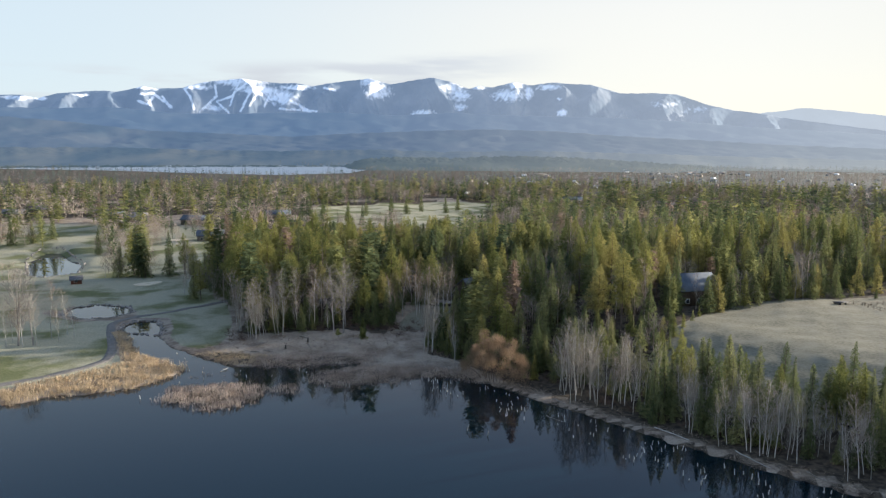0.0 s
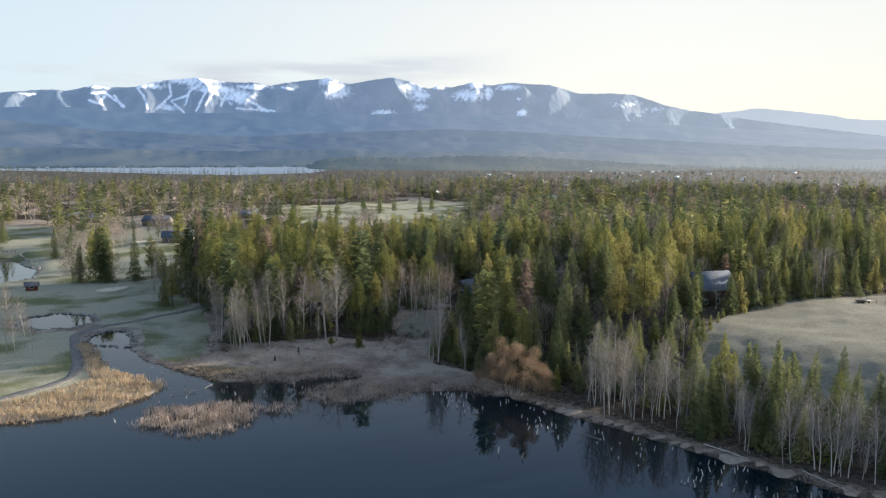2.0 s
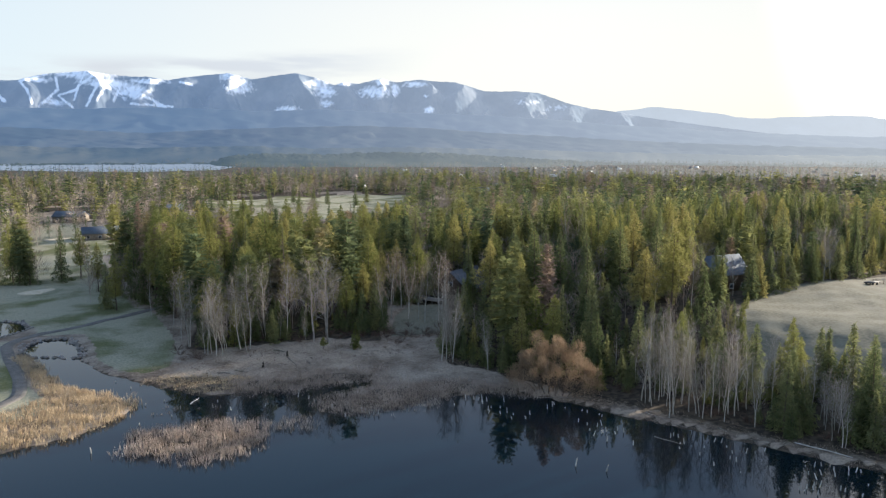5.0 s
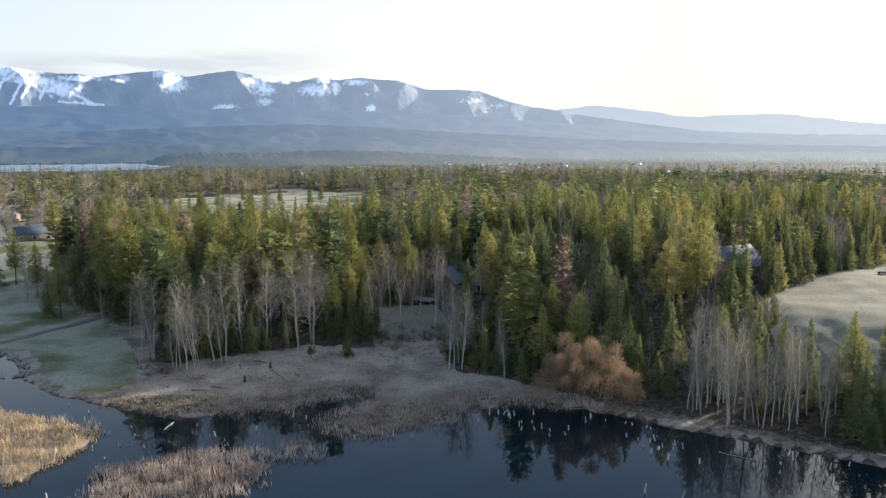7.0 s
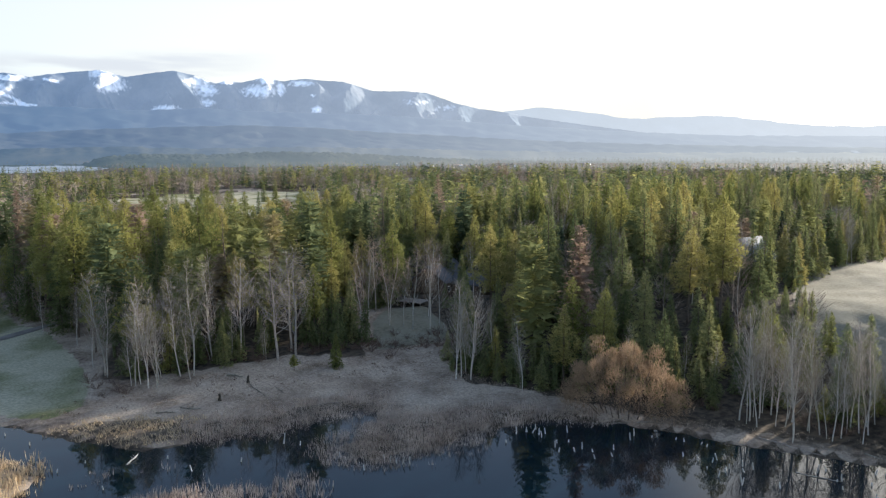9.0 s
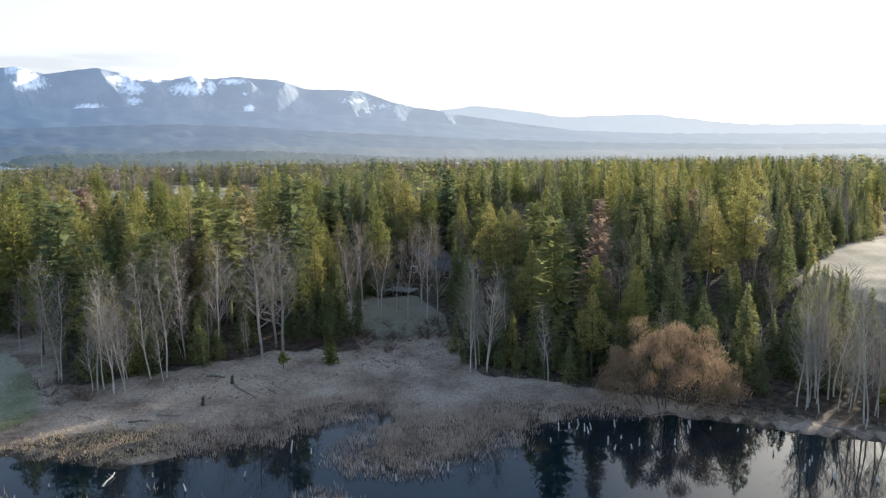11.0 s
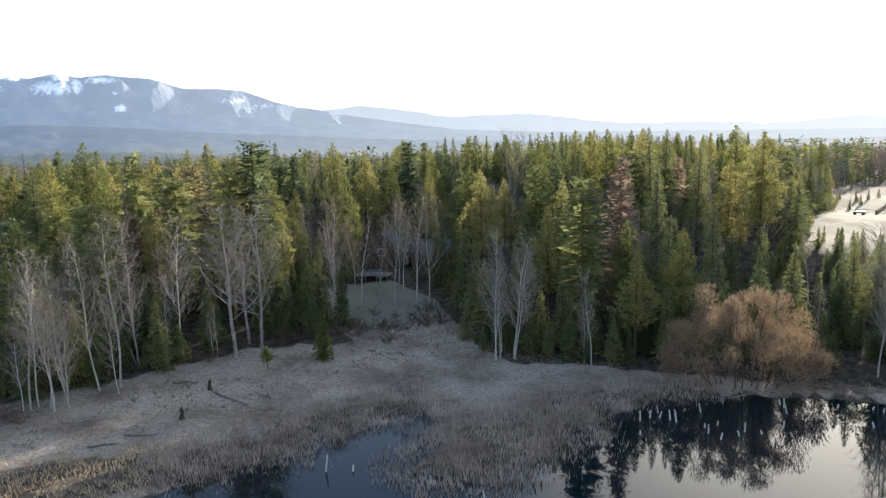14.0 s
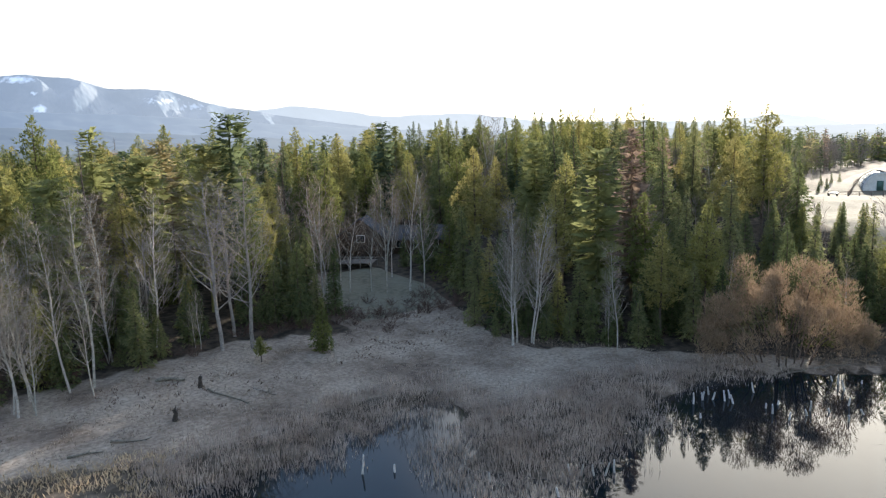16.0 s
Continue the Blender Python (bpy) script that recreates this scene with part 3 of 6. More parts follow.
# ---- far ranges ----
M_FARCON = wood_mat("distant_conifers", CONIFER_TONES, 0.45)
M_FARBARE = wood_mat("distant_bare_trees", BARE_TONES, 0.0)


def far_range(name, label, eye, line, near, crest, material, rough, seed=0, step=0.30, foot=4.0, jag=0.0, along=1.0):
    """A mountain range as a sheet of slopes that rises from its foot to a crest of given azimuths and elevations (degrees from the eye)."""
    az = np.arange(-48, 84, step)
    el = np.interp(az, [p[0] for p in line], [p[1] for p in line])
    el = el + 0.035 * waves(az, az * 0, 1.1, seed) 
    rad = np.radians(az)
    s = np.concatenate([np.linspace(0, 0.5, 8), np.linspace(0.5, 1, 34)[1:], [1.04]])
    top = eye[2] + crest * np.tan(np.radians(el))
    rs, aa = np.meshgrid(s, rad, indexing="ij")
    dist = near + (crest - near) * rs
    x, y = eye[0] + dist * np.sin(aa), eye[1] + dist * np.cos(aa)
    deg = np.degrees(aa)
    bent = deg + 0.9 * waves(deg, rs * 6 * along, 5.0, seed + 4) + 0.25 * waves(deg, rs * 5, 1.3, seed + 5)
    gully = np.abs(waves(bent, rs * 1.6 * along, 5.5, seed + 1)) * 0.55 + np.abs(waves(bent, rs * 1.2 * along, 2.3, seed + 2)) * 0.32 + np.abs(waves(bent, rs * 0.9 * along, 1.0, seed + 3)) * 0.15
    body = np.clip(rs, 0, 1) ** 1.15
    z = foot + (top[None] - foot) * body - rough * gully * np.clip(rs, 0, 1) ** 0.8 * (1 - np.clip(rs, 0, 1) ** 5) * 1.7
    teeth = crest * np.radians(jag) * np.random.RandomState(seed).uniform(-1, 1, z.shape) * (rs > 0.7)
    z = z + teeth
    z[-1] = top - 40
    h, w = z.shape
    i, j = np.meshgrid(np.arange(h - 1), np.arange(w - 1), indexing="ij")
    q = np.stack([i * w + j, (i + 1) * w + j, (i + 1) * w + j + 1, i * w + j + 1], -1).reshape(-1, 4)[:, ::-1]
    me = mesh_of(name, np.stack([x, y, z], -1), quads=q, smooth=True)
    me.materials.append(material)
    return tagged(new(name, me), label, "mountains", kind="structure")


EYE_A, EYE_B = (3, -14, 56), (-62, 123, 24)
# bluish base colours plus emission stand in for haze before these ranges
M_MOUNT = haze_mat("snowy_range", (0.085, 0.115, 0.150), (0.165, 0.185, 0.210), True, (0.135, 0.20, 0.31), (0.76, 0.78, 0.78), 0.52)
M_FOOT = haze_mat("forested_foothills", (0.020, 0.030, 0.036), (0.042, 0.050, 0.050), False, (0.092, 0.150, 0.255), (0.56, 0.59, 0.62), 0.78)
M_PALE = haze_mat("pale_far_range", (0.10, 0.115, 0.13), (0.14, 0.155, 0.17), False, (0.27, 0.34, 0.43), (0.68, 0.70, 0.71), 0.68)
CREST = [(-75, 3.0), (-40, 3.0), (-30.7, 3.35), (-29.6, 3.43), (-28.6, 3.21), (-27.5, 3.55), (-25.7, 3.76), (-24.5, 3.88), (-23.8, 3.79), (-22.0, 4.24), (-21.2, 4.11), (-19.5, 4.2), (-18.0, 4.64), (-17.0, 4.79), (-15.2, 5.0), (-14.0, 4.83),
         (-12.4, 4.71), (-11.6, 4.77), (-10.2, 4.55), (-9.1, 4.77), (-7.5, 5.01), (-6.0, 5.19), (-4.5, 4.76), (-2.6, 5.11), (-1.4, 5.3), (-0.1, 5.04), (1.4, 4.47), (2.2, 4.72), (3.1, 4.59), (4.8, 5.0), (6.0, 4.71), (7.7, 4.95)]
CREST += [(8.5, 4.86), (10.4, 4.76), (12.6, 4.09), (15.0, 4.1), (16.6, 3.95), (18.6, 3.25), (20.5, 2.79), (22.3, 2.54), (24, 2.2), (28, 1.6), (33, 0.9), (45, 0.4), (110, 0.3)]
SPURS = [-29.6, -27.0, -24.5, -21.9, -18.6, -15.2, -11.6, -9.2, -5.6, -1.2, 2.2, 4.9, 7.8, 10.6, 15.6, 19.5, 23]
SKI_RUNS = [[(-17.7, 4.73), (-19.3, 4.15), (-18.9, 3.57), (-18.7, 2.76)], [(-17.2, 4.5), (-17.1, 3.71), (-18.3, 2.57)], [(-17.1, 3.3), (-16.3, 2.53)], [(-15.4, 4.95), (-16.0, 3.74), (-17.1, 3.31)],
            [(-14.8, 4.87), (-15.9, 3.94), (-16.2, 3.03)], [(-14.3, 4.78), (-14.9, 3.77), (-15.5, 2.64)], [(-13.9, 4.6), (-14.8, 3.06)], [(-13.2, 4.2), (-13.8, 3.0)], [(-13.3, 4.2), (-11.6, 3.32), (-10.4, 2.7)]]
SIDE_RUNS = [[(-22.2, 3.67), (-21.4, 3.79), (-20.2, 2.85)], [(-21.4, 3.5), (-21.8, 3.0)], [(-20.8, 3.6), (-20.3, 2.84)], [(-12.7, 2.9), (-10.0, 2.73)], [(-22.4, 3.22), (-21.6, 2.97)], [(-9.4, 4.45), (-8.6, 4.3)]]
SNOWFIELDS = [(-15.6, 4.75, 2.5, 0.34), (-18.4, 4.3, 1.1, 0.25), (-12.5, 3.7, 1.4, 0.6), (-6.0, 4.95, 1.0, 0.29), (-5.4, 4.23, 1.1, 0.65), (-2.0, 2.7, 1.0, 0.27), (-11.4, 4.45, 1.5, 0.22), (-14, 4.2, 2.0, 0.4)]
SNOWFIELDS += [(-29.6, 3.2, 1.3, 0.15), (-28.3, 3.22, 0.4, 0.17), (-21.8, 4.15, 1.2, 0.17), (-26, 3.5, 0.6, 0.1), (-17.4, 2.81, 0.7, 0.27), (0.1, 4.6, 0.9, 0.3), (0.7, 4.0, 0.9, 0.5), (0.8, 3.13, 0.6, 0.3)]
SNOWFIELDS += [(4.9, 4.75, 0.8, 0.3), (4.4, 4.0, 1.4, 0.5), (5.9, 4.2, 0.35, 0.55), (7.3, 4.6, 1.0, 0.24), (8.1, 3.76, 0.3, 0.15), (8.4, 2.75, 0.45, 0.3), (15.9, 3.3, 1.8, 0.4), (17.8, 2.9, 1.5, 0.3), (2.2, 4.6, 0.6, 0.17)]


def line_gap(a, e, line):
    """How far, in degrees, each direction lies from a broken line."""
    best = np.full(a.shape, 9.0)
    for (a0, e0), (a1, e1) in zip(line, line[1:]):
        t = np.clip(((a - a0) * (a1 - a0) + (e - e0) * (e1 - e0)) / ((a1 - a0) ** 2 + (e1 - e0) ** 2), 0, 1)
        best = np.minimum(best, np.hypot(a - a0 - t * (a1 - a0), e - e0 - t * (e1 - e0)))
    return best


def snowy_range(eye, near, crest, material):
    """The main range: rounded summits whose spurs run down towards the valley, with snowfields and cleared ski runs."""
    rs = np.random.RandomState(7)
    az = np.arange(-42, 50, 0.08)
    el = np.interp(az, [p[0] for p in CREST], [p[1] for p in CREST])
    el = np.convolve(np.pad(el, 3, "edge"), np.hanning(9)[1:-1] / np.hanning(9).sum(), "valid") + 0.018 * waves(az, az * 0, 0.7, 5)
    s = np.concatenate([np.linspace(0, 0.35, 5), np.linspace(0.35, 1, 46)[1:], [1.03, 1.08]])
    r_, a_ = np.meshgrid(s, np.radians(az), indexing="ij")
    deg = np.degrees(a_)
    down = np.clip(1 - r_, 0, 1)
    gap = np.full(deg.shape, 9.0)
    for k, a0 in enumerate(SPURS):
        line = a0 + rs.uniform(-2.2, 2.2) * down + 0.35 * np.sin(9 * down + k)
        gap = np.minimum(gap, np.abs(deg - line) / rs.uniform(1.5, 2.1))
    for k in range(34):  # lesser spurs that leave the slope lower down
        line = rs.uniform(-36, 28) + rs.uniform(-4, 4) * down
        gap = np.minimum(gap, np.abs(deg - line) / 1.1 + 0.25 + 0.9 * smooth(r_, 0.55, 0.95))
    dist = near + (crest - near) * r_
    top = eye[2] + crest * np.tan(np.radians(el))
    z = 4 + (top[None] - 4) * np.sin(np.clip(r_, 0, 1) * 1.5708) ** 1.25
    z = z - 115 * np.clip(gap, 0, 1) ** 1.2 * (1 - np.clip(r_, 0, 1) ** 12) * smooth(r_, 0.1, 0.5)
    z = z - (9 * np.abs(waves(deg, r_ * 4, 0.9, 11)) + 5 * np.abs(waves(deg, r_ * 6, 0.4, 12))) * (1 - np.clip(r_, 0, 1) ** 6)
    z[-2], z[-1] = top - 25, top - 70
    x, y = eye[0] + dist * np.sin(a_), eye[1] + dist * np.cos(a_)
    h, w = z.shape
    i, j = np.meshgrid(np.arange(h - 1), np.arange(w - 1), indexing="ij")
    q = np.stack([i * w + j, (i + 1) * w + j, (i + 1) * w + j + 1, i * w + j + 1], -1).reshape(-1, 4)[:, ::-1]
    me = mesh_of("backdrop_mountains", np.stack([x, y, z], -1), quads=q, smooth=True)
    lift = np.degrees(np.arctan2(z - eye[2], dist))
    speck = 0.5 * waves(deg, lift * 1.6, 0.45, 24) + 0.5 * waves(deg + lift, lift * 1.2, 0.9, 23)
    value = -0.22 + 0.24 * smooth(lift, 3.6, 5.0) + 0.15 * speck - 0.3 * smooth(deg, 8.5, 10.5)
    for a0, e0, wa, we in SNOWFIELDS:
        near_ = np.exp(-((deg - a0 + 0.12 * speck) / wa) ** 2 - ((lift - e0 + 0.06 * speck) / we) ** 2)
        value = np.maximum(value, -0.25 + (1.05 if a0 < 10 else 0.62) * near_ ** 0.75 + 0.22 * speck * near_)
    for wide, lines in ((0.12, SKI_RUNS), (0.13, SIDE_RUNS)):
        for line in lines:
            value = np.maximum(value, -0.3 + 1.15 * np.exp(-((line_gap(deg, lift, line) + 0.02 * speck) / wide) ** 2))
    me.attributes.new("snow", "FLOAT", "POINT").data.foreach_set("value", value.astype(np.float32).ravel())
    me.materials.append(material)
    return tagged(new("backdrop_mountains", me), "blue hazy mountain range with snowfields and ski runs", "mountains", kind="structure")


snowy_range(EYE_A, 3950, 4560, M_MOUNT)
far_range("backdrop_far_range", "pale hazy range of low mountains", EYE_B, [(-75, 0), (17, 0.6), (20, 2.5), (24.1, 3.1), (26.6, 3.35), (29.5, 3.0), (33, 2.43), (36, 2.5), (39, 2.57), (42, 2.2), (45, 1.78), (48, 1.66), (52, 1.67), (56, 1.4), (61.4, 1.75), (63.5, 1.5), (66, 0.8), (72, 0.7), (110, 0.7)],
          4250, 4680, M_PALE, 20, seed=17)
far_range("backdrop_foothills", "forested foothills in painted blue haze beyond the valley", EYE_A, [(-75, 2.4), (-30.8, 2.58), (-27.5, 2.6), (-24, 2.77), (-20.3, 2.47), (-16.5, 2.43), (-12.5, 2.61), (-8.3, 2.67), (-4.1, 2.5), (0.2, 2.73), (4.4, 2.54), (8.6, 2.45), (12.7, 2.32), (16.7, 2.09), (21.5, 1.65), (29.6, 1.1), (38, 0.7), (60, 0.4), (110, 0.4)],
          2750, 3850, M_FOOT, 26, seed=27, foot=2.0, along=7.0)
# the emission colours below paint haze over the nearer hills and shore
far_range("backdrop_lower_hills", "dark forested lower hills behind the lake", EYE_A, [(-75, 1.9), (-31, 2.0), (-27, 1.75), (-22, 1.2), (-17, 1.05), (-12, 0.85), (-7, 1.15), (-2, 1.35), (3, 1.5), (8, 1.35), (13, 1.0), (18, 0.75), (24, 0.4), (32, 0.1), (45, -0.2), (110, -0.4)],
          2500, 3300, haze_mat("forested_lower_hills", (0.020, 0.030, 0.032), (0.055, 0.060, 0.054), False, (0.082, 0.130, 0.222), (0.53, 0.56, 0.58), 0.70), 16, seed=47, foot=1.5, along=7.0)
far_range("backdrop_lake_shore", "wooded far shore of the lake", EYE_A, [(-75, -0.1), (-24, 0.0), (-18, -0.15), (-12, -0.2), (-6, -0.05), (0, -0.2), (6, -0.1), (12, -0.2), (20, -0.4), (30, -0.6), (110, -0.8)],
          2400, 2700, haze_mat("wooded_lake_shore", (0.02, 0.028, 0.026), (0.07, 0.068, 0.05), False, (0.062, 0.102, 0.168), (0.56, 0.58, 0.58), 0.78), 4, seed=57, foot=0.5, jag=0.03, along=6.0, step=0.15)
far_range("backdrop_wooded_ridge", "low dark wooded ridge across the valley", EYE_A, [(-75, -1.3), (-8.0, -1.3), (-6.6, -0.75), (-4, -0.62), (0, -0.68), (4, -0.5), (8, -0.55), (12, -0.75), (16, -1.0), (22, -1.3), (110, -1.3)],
          1900, 2350, haze_mat("hazy_wooded_ridge", (0.015, 0.022, 0.020), (0.055, 0.058, 0.045), False, (0.055, 0.088, 0.125), (0.50, 0.51, 0.50), 0.7), 4, seed=37, foot=1.0, jag=0.10, along=6.0, step=0.13)
# valley trees emit a little, which paints the haze in front of them
M_VALLEYCON = haze_mat("hazy_valley_conifers", (0.035, 0.046, 0.03), (0.10, 0.10, 0.055), False, (0.065, 0.090, 0.105), (0.52, 0.53, 0.53), 0.6)
M_VALLEYBARE = haze_mat("hazy_valley_bare_trees", (0.12, 0.09, 0.078), (0.24, 0.18, 0.15), False, (0.065, 0.082, 0.10), (0.52, 0.53, 0.53), 0.6)


# ---- trees ----
def conifer_parts(rs, high, spread, kind, boughs=150):
    """Trunk and crown of one conifer. kind: spruce (full cone), pine (rounded and clumped, bare below), larch (bare twigs)."""
    trunk, crown = Soup(), Soup()
    lean = rs.normal(0, 0.012, 2) * high
    zs = np.linspace(-0.25, high, 9)
    f = np.clip(zs / high, 0, 1)
    axis = np.stack([lean[0] * f**1.5 + 0.05 * np.sin(zs), lean[1] * f**1.5 + 0.05 * np.cos(zs * 0.8), zs], -1)
    trunk.tube(axis, (0.010 * high + 0.03) * (1 - f) ** 0.8 + 0.012, 7)
    start = {"spruce": 0.05, "pine": rs.uniform(0.24, 0.38), "larch": 0.16}[kind]
    count = 90 if kind == "larch" else boughs
    w = (np.arange(count) + rs.rand(count)) / count
    w = w**0.9 if kind == "spruce" else w
    u = start + (1 - start) * w
    th = np.arange(count) * 2.399 + rs.normal(0, 0.35, count)
    if kind == "pine":
        full = np.minimum(1.0, (w + 0.16) / 0.40) ** 0.7 * np.clip(1 - np.maximum(0.0, (w - 0.22) / 0.80) ** 1.35, 0.05, 1)
        pitch = -0.10 + 0.75 * w**1.5
    else:
        full = (1 - w) ** 0.85
        pitch = (-0.25 + 0.70 * w) if kind == "spruce" else 0.05 + 0.3 * u
    patchy = rs.uniform(0, 6.28, 3)
    uneven = 1 + 0.17 * np.sin(2 * th + patchy[0] + 5 * u) + 0.13 * np.sin(11 * u + patchy[1])
    reach = np.maximum(0.16, spread * full * uneven * (rs.uniform(0.60, 1.15, count) if kind == "pine" else rs.uniform(0.76, 1.12, count)))
    reach = np.where(rs.rand(count) < 0.09, reach * 0.5, reach)
    foot = np.stack([np.interp(u, f, axis[:, 0]), np.interp(u, f, axis[:, 1]), u * high], -1)
    d = np.stack([np.cos(th) * np.cos(pitch), np.sin(th) * np.cos(pitch), np.sin(pitch)], -1)
    out = np.stack([-np.sin(th), np.cos(th), 0 * th], -1)
    tip = foot + d * reach[:, None]
    if kind == "spruce":
        tip[:, 2] -= 0.035 * reach * reach
    for k in range(0, count, 1 if kind == "larch" else 4):
        (crown if kind == "larch" else trunk).tube([foot[k], tip[k]], [0.010 * reach[k] + 0.010, 0.006], 3, cap=False)
    dense = {"spruce": 11.5, "pine": 15.0, "larch": 6.5}[kind]
    k = np.repeat(np.arange(count), (dense * np.minimum(reach, 3.8)).astype(int) + 5)
    n = len(k)
    scale = np.minimum(1.0, 0.55 + 0.22 * reach[k])
    if kind == "larch":
        q = rs.uniform(0.15, 1.0, n)[:, None]
        e = unit(d[k] * 0.5 + out[k] * rs.choice([-0.8, 0.8], n)[:, None] + rs.normal(0, 0.25, (n, 3)))
        crown.darts(foot[k] + (tip[k] - foot[k]) * q, e, unit(np.cross(e, rs.normal(0, 1, (n, 3)))), 0.32 + 0.5 * rs.rand(n) * np.minimum(1, reach[k]), 0.02)
        return trunk, crown
    if kind == "spruce":  # flat drooping fans of sprays, widest past the bough's middle
        q = 0.20 + 0.86 * rs.rand(n) ** 0.7
        sway = rs.uniform(-1, 1, n) * np.minimum(0.36 * reach[k], 1.0) * np.sin(np.minimum(1.0, q * 0.95 + 0.05) * 2.7)
        at = foot[k] + (tip[k] - foot[k]) * q[:, None] + out[k] * sway[:, None]
        at[:, 2] += rs.normal(0, 0.20, n) * scale - 0.16 * np.abs(sway)
        e = unit(d[k] * 0.8 + out[k] * sway[:, None] * 0.9 + rs.normal(0, 0.34, (n, 3)) + [0, 0, -0.34])
        length, width = (0.34 + 0.26 * rs.rand(n)) * scale, (0.070 + 0.045 * rs.rand(n)) * scale
    else:  # rounded tufts that end each bough and its side shoots
        shoot = rs.randint(0, 4, n)
        q = np.array([0.62, 0.80, 0.95, 1.0])[shoot]
        side_ = np.array([-0.30, 0.30, -0.12, 0.06])[shoot] * reach[k]
        ball = unit(rs.normal(0, 1, (n, 3))) * (rs.rand(n) ** 0.45 * np.minimum(0.18 + 0.16 * reach[k], 0.58))[:, None] * [1, 1, 0.75]
        at = foot[k] + (tip[k] - foot[k]) * q[:, None] + out[k] * side_[:, None] + ball + [0, 0, 0.1]
        e = unit(ball * 1.6 + d[k] * 0.35 + rs.normal(0, 0.25, (n, 3)) + [0, 0, 0.30])
        length, width = (0.32 + 0.24 * rs.rand(n)) * scale, (0.075 + 0.050 * rs.rand(n)) * scale
    crown.darts(at, e, unit(np.cross(e, rs.normal(0, 0.8, (n, 3)) + [0, 0, 0.5])), length, width)
    e = unit(rs.normal(0, 0.25, (7, 3)) + [0, 0, 1.0])
    crown.darts(axis[-1] - np.array([0, 0, 0.7]) * rs.rand(7, 1), e, unit(np.cross(e, rs.normal(0, 1, (7, 3)))), 0.5, 0.05)
    n = 260  # shaded inner boughs that close the crown
    w = rs.rand(n) ** 1.15 * 0.92
    full = (1 - w) ** 0.85 if kind == "spruce" else np.minimum(1.0, (w + 0.16) / 0.40) ** 0.7 * np.clip(1 - np.maximum(0.0, (w - 0.22) / 0.80) ** 1.35, 0.05, 1)
    th = rs.uniform(0, 6.28, n)
    z = (start + (1 - start) * w) * high
    e = unit(np.stack([np.cos(th), np.sin(th), rs.normal(-0.15 if kind == "spruce" else 0.25, 0.25, n)], -1))
    foot = np.stack([np.interp(z, axis[:, 2], axis[:, 0]), np.interp(z, axis[:, 2], axis[:, 1]), z], -1)
    crown.kites(foot, e, unit(np.cross(e, rs.normal(0, 1, (n, 3)))), spread * full * rs.uniform(0.30, 0.60, n) + 0.1, 0.05 + 0.055 * spread * full)
    return trunk, crown


def bare_parts(rs, high, kind="birch"):
    """Trunk with limbs, and the crown of twigs, of one leafless birch, aspen or cottonwood."""
    trunk, crown = Soup(), Soup()
    big = kind == "cottonwood"
    lean = rs.normal(0, 0.055, 2) * high
    zs = np.linspace(-0.25, high * 0.97, 10)
    f = np.clip(zs / high, 0, 1)
    axis = np.stack([lean[0] * f**1.4 + 0.12 * np.sin(zs * 0.6 + rs.rand() * 6), lean[1] * f**1.4 + 0.12 * np.sin(zs * 0.5 + rs.rand() * 6), zs], -1)
    girth = high * (0.011 if big else 0.0058) + 0.014
    trunk.tube(axis, girth * (1 - f * 0.93) ** 0.9 + 0.008, 7)
    limbs = 30 if big else 32
    first = 0.22 if big else 0.25
    for k in range(limbs):
        u = first + (0.97 - first) * (k + rs.rand()) / limbs
        foot = np.array([np.interp(u, f, axis[:, 0]), np.interp(u, f, axis[:, 1]), u * high])
        th = k * 2.399 + rs.normal(0, 0.5)
        up = (0.75 if not big else 0.55) + 0.35 * rs.rand()
        d = np.array([math.cos(th) * math.cos(up), math.sin(th) * math.cos(up), math.sin(up)])
        reach = high * ((0.29 if big else 0.235) * (1.02 - u) ** 0.55 + 0.03) * (0.6 + 0.7 * rs.rand())
        bend = np.array([0, 0, 0.18 * reach])
        mid, tip = foot + d * reach * 0.5 - bend * 0.3 + rs.normal(0, 0.05 * reach, 3), foot + d * reach + bend
        r0 = girth * (1 - u * 0.9) * 0.45
        trunk.tube([foot, mid, tip], [r0, r0 * 0.6 + 0.004, 0.008], 4, cap=False)
        twigs = 9 if big else 7
        for m in range(twigs):
            w = 0.15 + 0.85 * (m + rs.rand()) / twigs
            p = foot + (mid - foot) * min(1, 2 * w) + (tip - mid) * max(0, 2 * w - 1)
            e = unit(d * 0.7 + rs.normal(0, 0.5, 3) + np.array([0, 0, 0.25]))
            ln = reach * (0.30 + 0.30 * rs.rand())
            q = p + e * ln
            crown.tube([p, q], [0.013, 0.007], 3, cap=False)
            n = 3 if big else 2
            g = unit(e + rs.normal(0, 0.55, (n, 3)) + np.array([0, 0, 0.15]))
            a = p + (q - p) * rs.uniform(0.2, 1.0, (n, 1))
            crown.darts(a, g, unit(np.cross(g, rs.normal(0, 1, (n, 3)))), ln * rs.uniform(0.6, 1.3, n), 0.012)
    return trunk, crown


